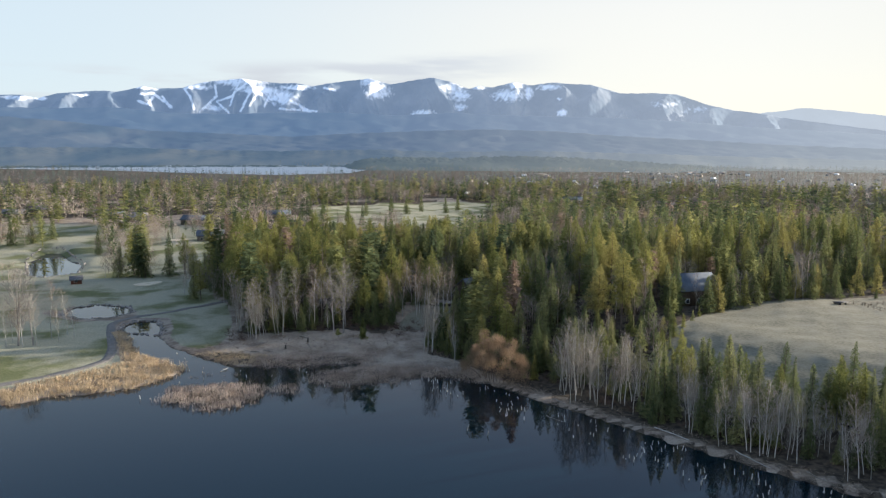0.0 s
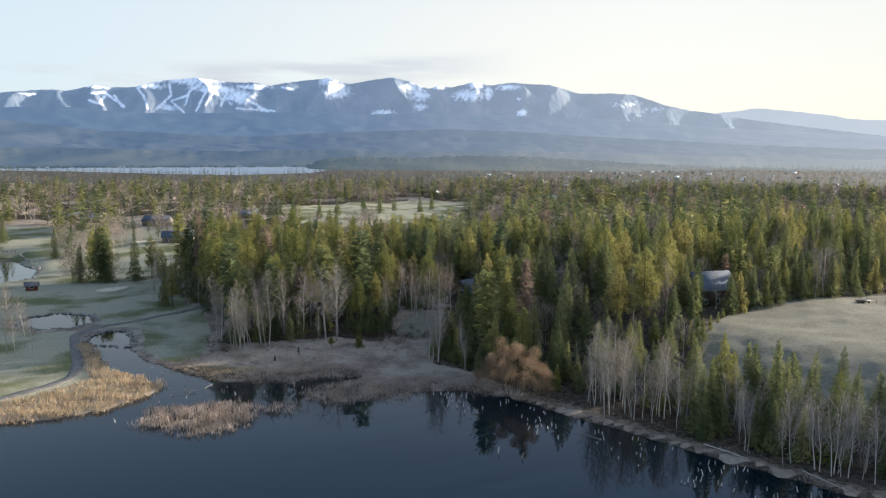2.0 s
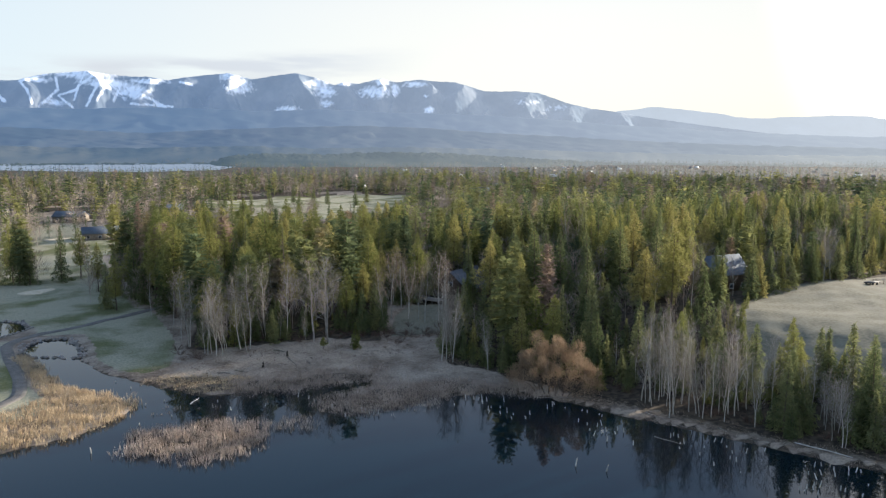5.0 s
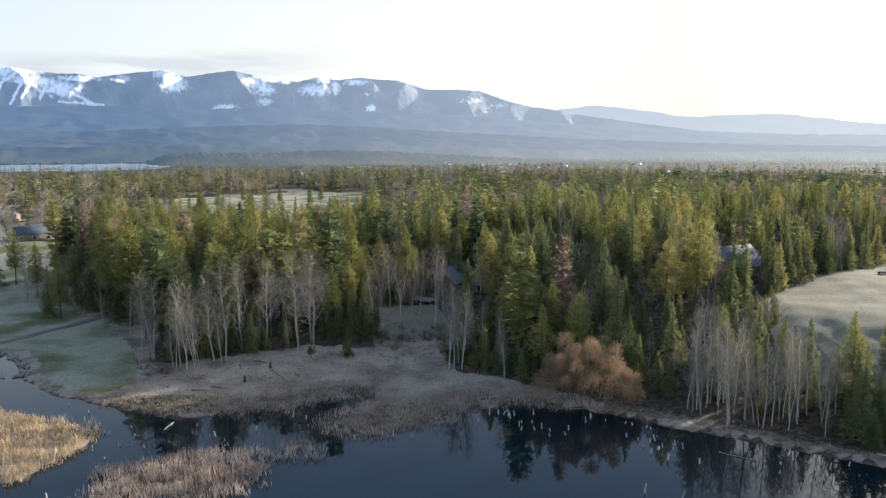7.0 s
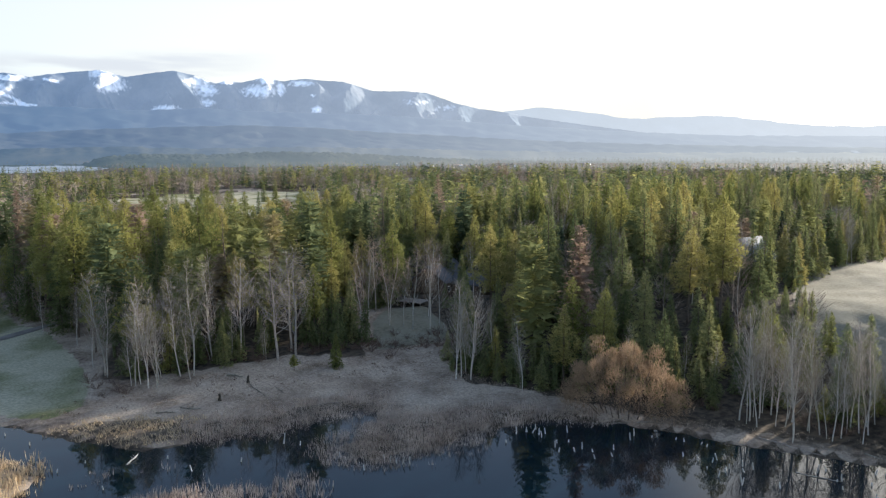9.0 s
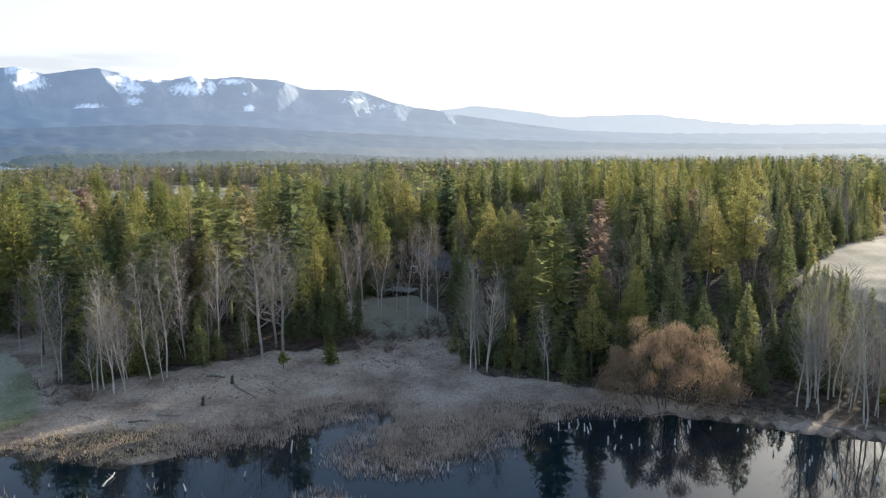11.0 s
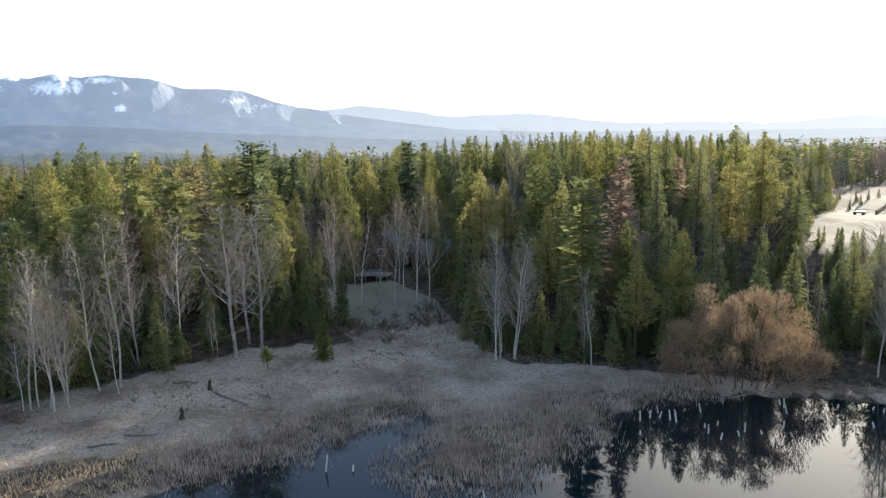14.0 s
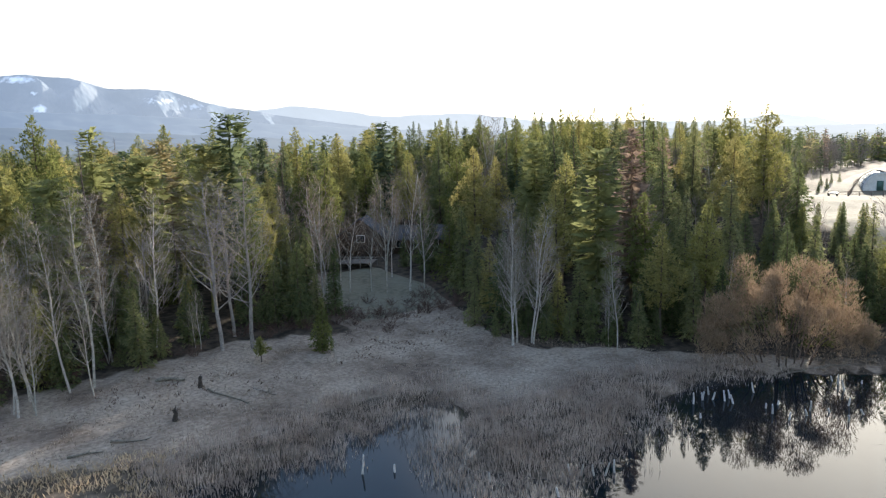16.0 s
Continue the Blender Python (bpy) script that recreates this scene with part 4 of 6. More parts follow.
def shrub_soup(rs, high, wide, stems=18, width=0.014):
    s = Soup()
    for k in range(stems):
        th, out = rs.rand() * 6.28, wide * math.sqrt(rs.rand())
        d = np.array([math.cos(th) * out, math.sin(th) * out, high * (0.55 + 0.45 * rs.rand()) * (1 - 0.45 * (out / wide) ** 2)])
        foot = np.array([d[0] * 0.2, d[1] * 0.2, -0.1])
        tip = foot + d
        s.tube([foot, foot + d * [0.35, 0.35, 0.55], tip], [0.03, 0.018, 0.006], 3, cap=False)
        n = 16
        a = foot + (tip - foot) * rs.uniform(0.25, 1.0, (n, 1))
        g = unit(unit(d) + rs.normal(0, 0.5, (n, 3)))
        s.kites(a, g, unit(np.cross(g, rs.normal(0, 1, (n, 3)))), high * rs.uniform(0.12, 0.3, n), width)
    return s


def tree_model(name, parts, mats, label, category, group):
    root = new(name)
    trunk, crown = parts
    piece("trunk", trunk, mats[0], root, smooth=True)
    piece("crown", crown, mats[1], root)
    return tagged(root, label, category, group)


def low_edge(x, y):
    """The tallest growth on the open slope below the meadow's barn side; elsewhere no limit."""
    if 1.95 * (y - 123.6) < x + 62 < 2.7 * (y - 123.6) and y > 126 and x > 5:
        return max(3.0, 24.0 - 0.075 * math.hypot(x + 62, y - 123.6) - float(ground_z(x, y)))
    return 99.0


class Stand:
    """Models of one kind of tree and the placing of copies of them."""

    def __init__(self, name, make, mats, labels, category, group, models, base):
        self.models, self.used, self.base, self.young = [], [False] * models, base, None
        for k in range(models):
            rs = np.random.RandomState(100 * len(name) + 7 * k + len(group))
            self.models.append(tree_model(name, make(rs), mats, labels[k % len(labels)], category, group))

    def place(self, x, y, high, rs, lean=0.0):
        if self.young and high < 13.5:
            return self.young.place(x, y, high, rs, lean)
        k = rs.randint(len(self.models))
        high = min(high, low_edge(x, y))
        s = high / self.base
        z = float(ground_z(np.array([x]), np.array([y]))[0])
        m = pose(x, y, z, rs.normal(0, lean), rs.normal(0, lean), rs.uniform(0, 360)) @ Matrix.Diagonal((s * rs.uniform(0.9, 1.12), s * rs.uniform(0.9, 1.12), s, 1))
        if self.used[k]:
            again(self.models[k], m)
        else:
            self.models[k].matrix_basis = m
            self.used[k] = True


SPRUCE = Stand("spruce_tree", lambda rs: conifer_parts(rs, 20, rs.uniform(3.1, 4.1), "spruce", 200), (M_BARK, M_SPRUCE), ("dark green spruce with a dense pointed crown",), "conifer", "conifers of the lakeside wood", 5, 20)
PINE = Stand("pine_tree", lambda rs: conifer_parts(rs, 20, rs.uniform(2.7, 3.5), "pine", 130), (M_BARK, M_PINE), ("yellow-green pine with an open rounded crown and bare lower trunk",), "conifer", "conifers of the lakeside wood", 7, 20)
LARCH = Stand("larch_tree", lambda rs: conifer_parts(rs, 20, 2.3, "larch"), (M_BARK, M_LARCH), ("leafless reddish-brown larch with fine level twigs",), "larch", "larches in the wood", 3, 20)
BIRCH = Stand("birch_tree", lambda rs: bare_parts(rs, 16), (M_BIRCH, M_TWIG), ("leafless pale-barked birch with fine upswept twigs",), "birch", "bare birches along the shore", 6, 16)
COTTON = Stand("cottonwood_tree", lambda rs: bare_parts(rs, 20, "cottonwood"), (M_COTTON, M_COTTON), ("leafless grey cottonwood with crooked spreading limbs",), "bare tree", "bare cottonwoods at the marsh", 2, 20)
REDBIRCH = Stand("young_birch_tree", lambda rs: bare_parts(rs, 14), (M_BIRCH, M_REDTWIG), ("leafless birch with a reddish-brown twig crown",), "birch", "bare birches in the wood", 4, 14)

YOUNG = Stand("young_spruce", lambda rs: conifer_parts(rs, 8, rs.uniform(1.5, 2.0), "spruce", 100), (M_BARK, M_SPRUCE), ("low young spruce at the wood's edge",), "conifer", "young spruces at the wood's edge", 3, 8)
PINE.young = Stand("young_pine", lambda rs: conifer_parts(rs, 11, rs.uniform(1.9, 2.5), "spruce", 130), (M_BARK, M_PINE), ("yellow-green young pine with a pointed bushy crown",), "conifer", "young pines in the wood", 3, 11)
SPRUCE.young = YOUNG
rs = np.random.RandomState(11)
taken = []


def free(x, y, gap):
    return all((x - a) ** 2 + (y - b) ** 2 > gap * gap for a, b in taken)


# bare trees along the marsh and the shore: x, y, height
SHORE_BIRCHES = [(-61.3, 210, 18.7), (-55.8, 201.9, 17), (-53.7, 200, 16), (-52.3, 203.4, 15.7), (-46.3, 203, 19.3), (-50.2, 213.6, 16.9), (-43.3, 209.3, 18.2),
                 (-33.8, 207.9, 7), (-38.3, 209.5, 18), (-3.9, 187.3, 16.5), (-2.8, 187.9, 16.3), (-1.5, 186.5, 16), (4.7, 178.7, 12.3),
                 (29.3, 156.3, 16.8), (30.5, 155.9, 16.3), (33.8, 157.3, 16.8), (34.8, 156.1, 16.5), (36.2, 156.5, 15.1), (35.5, 152.9, 15), (31.7, 148.4, 16.2), (35.2, 149.5, 15),
                 (35.8, 148.1, 14.5), (37.9, 146.3, 13.1)]
SHORE_BIRCHES += [(51.2, 129.7, 10.9), (56.5, 124, 12.9), (59.2, 121.3, 14.5), (60.8, 118.7, 13.5), (61.8, 119.7, 14.5), (63.4, 118.2, 14), (66.2, 115.7, 12.9), (74.1, 109.7, 14.7)]
for x, y, high in SHORE_BIRCHES:
    BIRCH.place(x, y, high, rs, 2.5)
    taken.append((x, y))
    for _ in range(2 if x < -40 else 1):  # lesser stems of the same clump
        BIRCH.place(x + rs.normal(0, 1.3), y + rs.normal(0, 1.3), high * rs.uniform(0.55, 0.9), rs, 5)
for x, y, high in [(-31.9, 206.5, 20.1), (-28.5, 205.3, 20.6), (-28.9, 210.3, 18.8)]:
    COTTON.place(x, y, high, rs, 2)
    taken.append((x, y))
for x, y, high in [(-8.1, 228.2, 15.5), (-3.5, 215, 17.1), (-0.2, 213.9, 18.2), (-7.5, 219, 14), (-9.5, 233, 14), (2, 222, 13), (-5, 217, 14), (1.2, 212, 16), (-12, 219, 17), (-14.5, 212.5, 15), (3.6, 226, 15), (-6.4, 223, 13), (12.9, 182.5, 6.5), (38.8, 143.8, 10)]:
    REDBIRCH.place(x, y, high, rs, 2)
    taken.append((x, y))
# birch thicket on the right-hand shore
for _ in range(400):
    u = rs.rand()
    bx, by = 31 + 47 * u, 151 - 41 * u
    x, y = bx + rs.uniform(-2, 10) * 0.72, by + rs.uniform(-2, 10) * 0.70
    if 0.27 < u < 0.40 and rs.rand() < 0.6:
        continue
    if waves(np.array([x]), np.array([y]), 11, 55)[0] < -0.25:
        continue
    if free(x, y, 1.15):
        BIRCH.place(x, y, rs.uniform(6, 11.5) if u > 0.3 else rs.uniform(10, 16), rs, 4)
        taken.append((x, y))
    if len(taken) > 104:
        break
# young conifers behind the shore birches
made = 0
for _ in range(600):
    u = rs.rand()
    off = rs.uniform(7, 26)
    x, y = 40 + 55 * u + off * 0.66, 132 - 44 * u + off * 0.75
    if free(x, y, 2.9) and not inside(np.array([x]), np.array([y]), MEADOW)[0]:
        (SPRUCE if rs.rand() < 0.7 else PINE).place(x, y, max(5.0, rs.uniform(11.5, 17) - float(ground_z(x, y))), rs, 1)
        taken.append((x, y))
        made += 1
    if made > 60:
        break
# conifers that stand out
for x, y, high, kind in [(-86.4, 269.8, 20.3, SPRUCE), (-16.6, 214.8, 12.5, SPRUCE), (-14.4, 211, 10, SPRUCE), (-19.5, 211, 11, SPRUCE), (33.8, 180.6, 13, SPRUCE), (38.6, 178.9, 14.2, SPRUCE), (42.8, 181.3, 13.7, PINE), (28.1, 186.4, 13, SPRUCE),
                         (5.6, 208, 14, SPRUCE), (7.4, 213.5, 15, PINE), (8.6, 220, 13, SPRUCE), (4.4, 203.5, 12, SPRUCE), (2.4, 198.5, 11, PINE), (7.2, 226, 9, SPRUCE), (0.6, 193.5, 12, SPRUCE), (11.5, 226, 15, SPRUCE),
                         (42.4, 150.5, 14.1, SPRUCE), (98, 231.2, 13, SPRUCE), (117.3, 242.7, 15, SPRUCE), (85.1, 235.7, 18.4, PINE), (33.7, 224.4, 19.3, PINE), (32.9, 238.3, 19.3, PINE), (14.1, 244.9, 19.3, SPRUCE),
                         (8.8, 262.6, 22.3, PINE), (-34, 248.1, 20.7, PINE), (59.2, 146.8, 14.2, SPRUCE), (51.2, 154.5, 13.4, SPRUCE), (54, 150.6, 10.5, SPRUCE), (64.6, 139.8, 14.2, SPRUCE), (83.1, 130.4, 17.9, SPRUCE),
                         (86.5, 124.6, 16.1, SPRUCE), (78.1, 127.3, 10.1, PINE), (64.2, 147, 10.2, PINE), (61.5, 144.5, 9, PINE), (-88.4, 255.6, 14.7, PINE), (-92, 259, 13, SPRUCE),
                         (70, 188, 18, SPRUCE), (73.5, 193, 20, PINE), (77, 197.5, 18, SPRUCE), (81.5, 200.5, 19, PINE), (86, 204, 20, SPRUCE), (91, 206, 17, PINE), (95, 208.5, 21, SPRUCE), (104, 212, 23, SPRUCE), (126, 221, 23, SPRUCE), (110, 214, 19, BIRCH), (113, 215.5, 19, BIRCH), (132, 223, 20, SPRUCE), (112, 218, 18, PINE), (116, 217, 19, SPRUCE), (119, 220, 18, PINE), (122, 223, 20, SPRUCE), (108, 215, 17, PINE), (100, 213, 19, PINE)]:
    kind.place(x, y, max(high + 1.2 - float(ground_z(x, y)), 0.6 * high), rs, 1)
    taken.append((x, y))
SMALL = Stand("bushy_pine", lambda rs: conifer_parts(rs, 6, 1.6, "spruce", 110), (M_BARK, M_PINE), ("small bushy young pine at the marsh edge",), "conifer", "", 1, 6)
SMALL.place(-22.2, 200.1, 6.2, rs)
SAPLING = Stand("pine_sapling", lambda rs: conifer_parts(rs, 3, 0.8, "pine", 60), (M_BARK, M_PINE), ("knee-high pine sapling on dry grass",), "conifer", "", 1, 3)
SAPLING.place(-29.6, 200.8, 2.6, rs)
taken += [(-22.2, 200.1), (-29.6, 200.8)]

HOUSES = [(9, 237, 6), (6, 232, 6), (13, 246, 8), (19, 239, 6), (5, 238, 4), (78, 214, 7), (-29, 327, 8), (-121, 524, 12), (-166, 480, 12), (-238, 517, 12), (-308, 512, 12), (-305, 545, 12), (-213, 497, 12), (154, 772, 14), (87, 476, 10), (-130, 401, 10), (-148, 283, 5), (120, 700, 12), (190, 640, 12)]


def wooded(x, y):
    """Where the lakeside wood stands."""
    front = np.interp(x, [-60, -45, -28, -16, -13.5, -4, -3.4, 3, 8, 16, 24, 34, 48, 60, 75, 90, 130], [207, 206, 211, 209, 240, 240, 188, 183.5, 178, 175, 170, 163, 146, 136, 128, 118, 100])
    ok = (y > front) & (x > -66 - (y - 215) * 0.35)
    for poly in (MEADOW, CLEARING, NECK, *LAWNS):
        ok &= depth_in(x, y, poly) < -1.2
    for hx, hy, r in HOUSES:
        ok &= (x - hx) ** 2 + (y - hy) ** 2 > r * r
    return ok & (shore(x, y) > 2)


# the wood near the lake, tree by tree
cand = np.stack([rs.uniform(-85, 175, 14000), rs.uniform(110, 330, 14000)], -1)
cand = cand[np.asarray(wooded(cand[:, 0], cand[:, 1]))]
FRONT_X, FRONT_Y = [-60, -45, -28, -16, -13, -4, -3.4, 3, 8, 16, 24, 34, 48, 54, 67, 85, 107, 140, 175], [206, 206, 210, 209, 232, 232, 189, 184, 178.5, 174, 169, 162, 150, 155, 180, 200, 210, 220, 232]
cand = cand[np.argsort((cand[:, 1] - np.interp(cand[:, 0], FRONT_X, FRONT_Y)) * np.where(cand[:, 0] > 60, 1.6, 1.0) + rs.uniform(-6, 6, len(cand)))]
near_line = []
for x, y in cand:
    edge = y < np.interp(x, [-60, -13, 0, 24, 60], [214, 214, 215, 182, 150])
    if not free(x, y, 4.2 if edge else 6.2):
        continue
    taken.append((x, y))
    p = rs.rand()
    back = y - float(np.interp(x, FRONT_X, FRONT_Y))
    gz = float(ground_z(x, y))
    room = max(min(26.5, (17 + 0.35 * back) if x < -12 else (12.5 + 0.36 * back)) - gz, 9 + 0.3 * max(back, 0) if x > 45 else 6.0)  # lower along the wood's edge
    if x > 52 and y < 165:
        room = 15.5 - float(ground_z(x, y))
        kind, high = (SPRUCE, room + rs.uniform(-5, 1)) if p < 0.55 else (BIRCH, room + rs.uniform(-5, -1))
    elif p < 0.06 and not (x > 20 and y < 215):
        kind, high = LARCH, room + rs.uniform(-4, 2)
    elif p < 0.17:
        kind, high = REDBIRCH, room * rs.uniform(0.5, 0.8)
    elif p < (0.82 if x < -12 else 0.62 if x < 10 else 0.50):
        kind, high = PINE, room + rs.normal(-2.0, 3.2)
    else:
        kind, high = SPRUCE, room + rs.normal(-3.0, 4.2)
    high += 2.6 * float(waves(x, y, 26, 61))
    kind.place(x, y, min(max(high, 4.5), room + 3.5, max(31.0 - gz, 8.0)), rs, 1)
    near_line.append((x, y))
    if len(near_line) >= 440:
        break
for _ in range(380):  # young spruces under the wood's edge
    x = rs.uniform(-58, 78)
    y = (float(np.interp(x, FRONT_X, FRONT_Y)) if x < 40 else 134 - (x - 40) * 0.72 + 4) + rs.uniform(-1.5, 8)
    if free(x, y, 1.7) and not inside(np.array([x]), np.array([y]), CLEARING)[0] and shore(np.array([x]), np.array([y]))[0] > 4:
        if (x < -14 or x > 38) and rs.rand() < 0.66:  # open trunks along these stretches
            continue
        YOUNG.place(x, y, rs.uniform(3.0, 9.5), rs, 1)
        taken.append((x, y))
for _ in range(260):  # young growth behind the willow and the shore birches
    x, y = rs.uniform(20, 66), rs.uniform(140, 186)
    if free(x, y, 2.5) and depth_in(np.array([x]), np.array([y]), MEADOW)[0] < -2 and shore(np.array([x]), np.array([y]))[0] > 9:
        (YOUNG if rs.rand() < 0.6 else PINE.young).place(x, y, rs.uniform(3.5, 8), rs, 1)
        taken.append((x, y))
NEAR_TAKEN = list(taken)


# ---- woods farther off: real small trees joined into sheets ----
def template(rs, kind, detail):
    s = Soup()
    if kind == "conifer":
        s.tube([(0, 0, -0.3), (0, 0, 0.9)], [0.012, 0.004], 3, cap=False)
        start = rs.uniform(0.05, 0.3)
        u = start + (1 - start) * (np.arange(detail) + rs.rand(detail)) / detail
        th = np.arange(detail) * 2.399 + rs.normal(0, 0.4, detail)
        round_top = rs.rand() < 0.55
        reach = (0.17 * (1 - u) ** 0.80 + 0.012) if not round_top else 0.140 * np.sqrt(np.clip(1 - ((u - 0.55) / 0.5) ** 2, 0.05, 1))
        reach = reach * rs.uniform(0.8, 1.12, detail)
        d = np.stack([np.cos(th), np.sin(th), -0.35 + 0.5 * u + rs.normal(0, 0.1, detail)], -1)
        side = np.stack([-np.sin(th), np.cos(th), rs.normal(0, 0.3, detail)], -1)
        at = np.stack([0 * u, 0 * u, u], -1)
        if detail > 100:
            big = math.sqrt(520 / detail)
            w = rs.uniform(0.05, 1.0, detail)[:, None] ** 0.6 * 0.85
            s.darts(at + d * reach[:, None] * w + rs.normal(0, 0.006, (detail, 3)), unit(d + rs.normal(0, 0.55, (detail, 3))), unit(side + rs.normal(0, 0.5, (detail, 3))), (0.024 + 0.018 * rs.rand(detail)) * big, 0.0085 * big)
            k = slice(0, detail, 7)
            s.kites(at[k], unit(d[k] + rs.normal(0, 0.2, d[k].shape)), unit(side[k] + rs.normal(0, 0.7, side[k].shape)), reach[k] * 0.8, 0.012 + 0.16 * reach[k])
        else:
            s.kites(at, d, side, reach * 1.15, (0.030 + 0.20 * reach) * (1.0 if detail > 40 else 1.5))
        s.kites([(0, 0, 0.9)] * 2, [(0, 0, 1)] * 2, [(1, 0, 0), (0, 1, 0)], 0.1, 0.012)
    else:
        s.tube([(0, 0, -0.3), (0, 0, 0.85)], [0.009, 0.003], 3, cap=False)
        u = rs.uniform(0.22, 0.85, detail)
        th = rs.uniform(0, 6.28, detail)
        d = unit(np.stack([np.cos(th) * 0.5, np.sin(th) * 0.5, 0.8 + 0 * th], -1) + rs.normal(0, 0.2, (detail, 3)))
        out = rs.rand(detail) ** 0.6 * 0.26 * np.clip(1.15 - u, 0, 1) ** 0.7
        at = np.stack([np.cos(th) * out, np.sin(th) * out, u], -1)
        s.darts(at, d, unit(np.cross(d, rs.normal(0, 1, (detail, 3)))), 0.10 + 0.16 * (1.0 - u), 0.0026 if detail > 150 else 0.011 if detail > 30 else 0.018)
    return np.concatenate(s.v), np.concatenate([np.concatenate(s.t), np.concatenate([a[:, [0, 1, 2]] for a in s.q] + [a[:, [0, 2, 3]] for a in s.q])])


def scatter(name, label, kind, points, highs, detail, material, seed, category):
    rs = np.random.RandomState(seed)
    models = [template(rs, kind, detail) for _ in range(10)]
    tones, shade = np.clip(rs.beta(1.3, 1.5, len(points)) * 0.75 + 0.22 * waves(points[:, 0], points[:, 1], 50, seed) + 0.10, 0, 1), []
    pick = rs.randint(10, size=len(points))
    turn, fat = rs.uniform(0, 6.28, len(points)), rs.uniform(1.0, 1.6, len(points)) * (1.2 if detail < 40 else 1.0)
    soup = Soup()
    zs = ground_z(points[:, 0], points[:, 1])
    for k, (v, t) in enumerate(models):
        ids = np.flatnonzero(pick == k)
        if not len(ids):
            continue
        c, s_, h, w = np.cos(turn[ids])[:, None], np.sin(turn[ids])[:, None], highs[ids][:, None], (highs[ids] * fat[ids])[:, None]
        x = (v[:, 0] * c - v[:, 1] * s_) * w + points[ids, 0][:, None]
        y = (v[:, 0] * s_ + v[:, 1] * c) * w + points[ids, 1][:, None]
        z = v[:, 2] * h + zs[ids][:, None]
        shade.append(np.repeat(tones[ids], len(v)))
        soup.add(np.stack([x, y, z], -1).reshape(-1, 3), (t[None] + np.arange(len(ids))[:, None, None] * len(v)).reshape(-1, 3))
    ob = piece(name, soup, material)
    ob.data.attributes.new("tone", "FLOAT", "POINT").data.foreach_set("value", np.concatenate(shade).astype(np.float32))
    return tagged(ob, label, category, kind="stuff")


def open_ground(x, y):
    bad = shore(x, y) < 3
    bad |= (x > 120) & (y < 240 + 0.25 * (x - 120)) & (x < 420)
    for poly in (MEADOW, CLEARING, *LAWNS):
        bad |= depth_in(x, y, poly) > -2
    for hx, hy, r in HOUSES:
        bad |= (x - hx) ** 2 + (y - hy) ** 2 < (r * 1.1) ** 2
        bad |= (np.abs(x - hx * (1 - 16 / math.hypot(hx, hy))) < r * 0.8) & (np.abs(y - hy * (1 - 16 / math.hypot(hx, hy))) < 10)
    return bad


def low_growth(x, y):
    """Young growth in front of the far fairway and the houses beside it."""
    return (x > -170) & (x < 40) & (y > 385) & (y < 465)


def sector(n, r0, r1, a0, a1, rs):
    r, a = np.sqrt(rs.uniform(r0**2, r1**2, n)), np.radians(rs.uniform(a0, a1, n))
    return np.stack([-20 + r * np.sin(a), 40 + r * np.cos(a)], -1)


def spaced(points, gap):
    """Drops points that share a cell of the given size."""
    cell = np.floor(points / gap).astype(int)
    _, first = np.unique(cell[:, 0] * 100003 + cell[:, 1], return_index=True)
    return points[np.sort(first)]


rf = np.random.RandomState(5)
mid = spaced(sector(30000, 90, 420, -42, 82, rf), 5.9)
mx, my = mid[:, 0], mid[:, 1]
nt = np.array(NEAR_TAKEN)
clear_of = np.array([np.min((nt[:, 0] - a) ** 2 + (nt[:, 1] - b) ** 2) > 9 for a, b in mid])
in_wood = np.asarray(wooded(mx, my))
golfish = (mx < -66 - (my - 215) * 0.35)
clumps = waves(mx, my, 45, 31) > np.where(my > 330, -0.45, 0.1)
pond_side = (mx + 0.5 * (my + 14) < 0.045 * (my + 14)) & (mx + 0.5 * (my + 14) > -0.07 * (my + 14)) & (my < 345)
keep = clear_of & ~pond_side & ~openings(mx, my) & ~np.asarray(open_ground(mx, my)) & ((in_wood & (my > 160)) | (golfish & clumps & (my > 255)) | (my > 420))
mid = mid[keep]
mid = mid[rf.rand(len(mid)) < np.where((mid[:, 0] < 0) & (mid[:, 1] > 310), 0.58, 1.0)]
bare = rf.rand(len(mid)) < np.where(mid[:, 0] < -66 - (mid[:, 1] - 215) * 0.35, 0.62, np.where(mid[:, 0] < -50, 0.42, 0.25)) + 0.2 * (waves(mid[:, 0], mid[:, 1], 40, 36) > 0.3)
close = np.hypot(mid[:, 0] + 40, mid[:, 1] - 90) < 235
top = 25.0 - ground_z(mid[:, 0], mid[:, 1])
highs = np.clip(top + rf.normal(-3.4, 4.2, len(mid)) + 2.6 * waves(mid[:, 0], mid[:, 1], 30, 62), 6, top + 4.5)
slope = 56 - 0.098 * (mid[:, 1] + 14) - ground_z(mid[:, 0], mid[:, 1])
glimpse = (np.abs(mid[:, 0] + 0.10 * (mid[:, 1] + 14)) < 0.095 * (mid[:, 1] + 14)) & (mid[:, 1] > 290)
highs = np.where(glimpse, np.minimum(highs, np.maximum(slope, 3.0)), highs)
highs = np.where(low_growth(mid[:, 0], mid[:, 1]), highs * 0.5, highs)
for pick, name, label, det in ((close & ~bare, "conifer_wood", "mixed green conifer wood behind the lakeside trees", 1000), (~close & ~bare, "farther_conifer_wood", "mixed green conifer wood beyond the lakeside trees", 150)):
    scatter(name, label, "conifer", mid[pick], highs[pick], det, M_FARCON, 3, "woods")
scatter("bare_wood", "leafless grey-brown trees among the conifers", "bare", mid[bare], rf.uniform(9, 16, bare.sum()), 240, M_FARBARE, 4, "woods")
far = spaced(sector(60000, 420, 900, -42, 80, rf), 7.5)
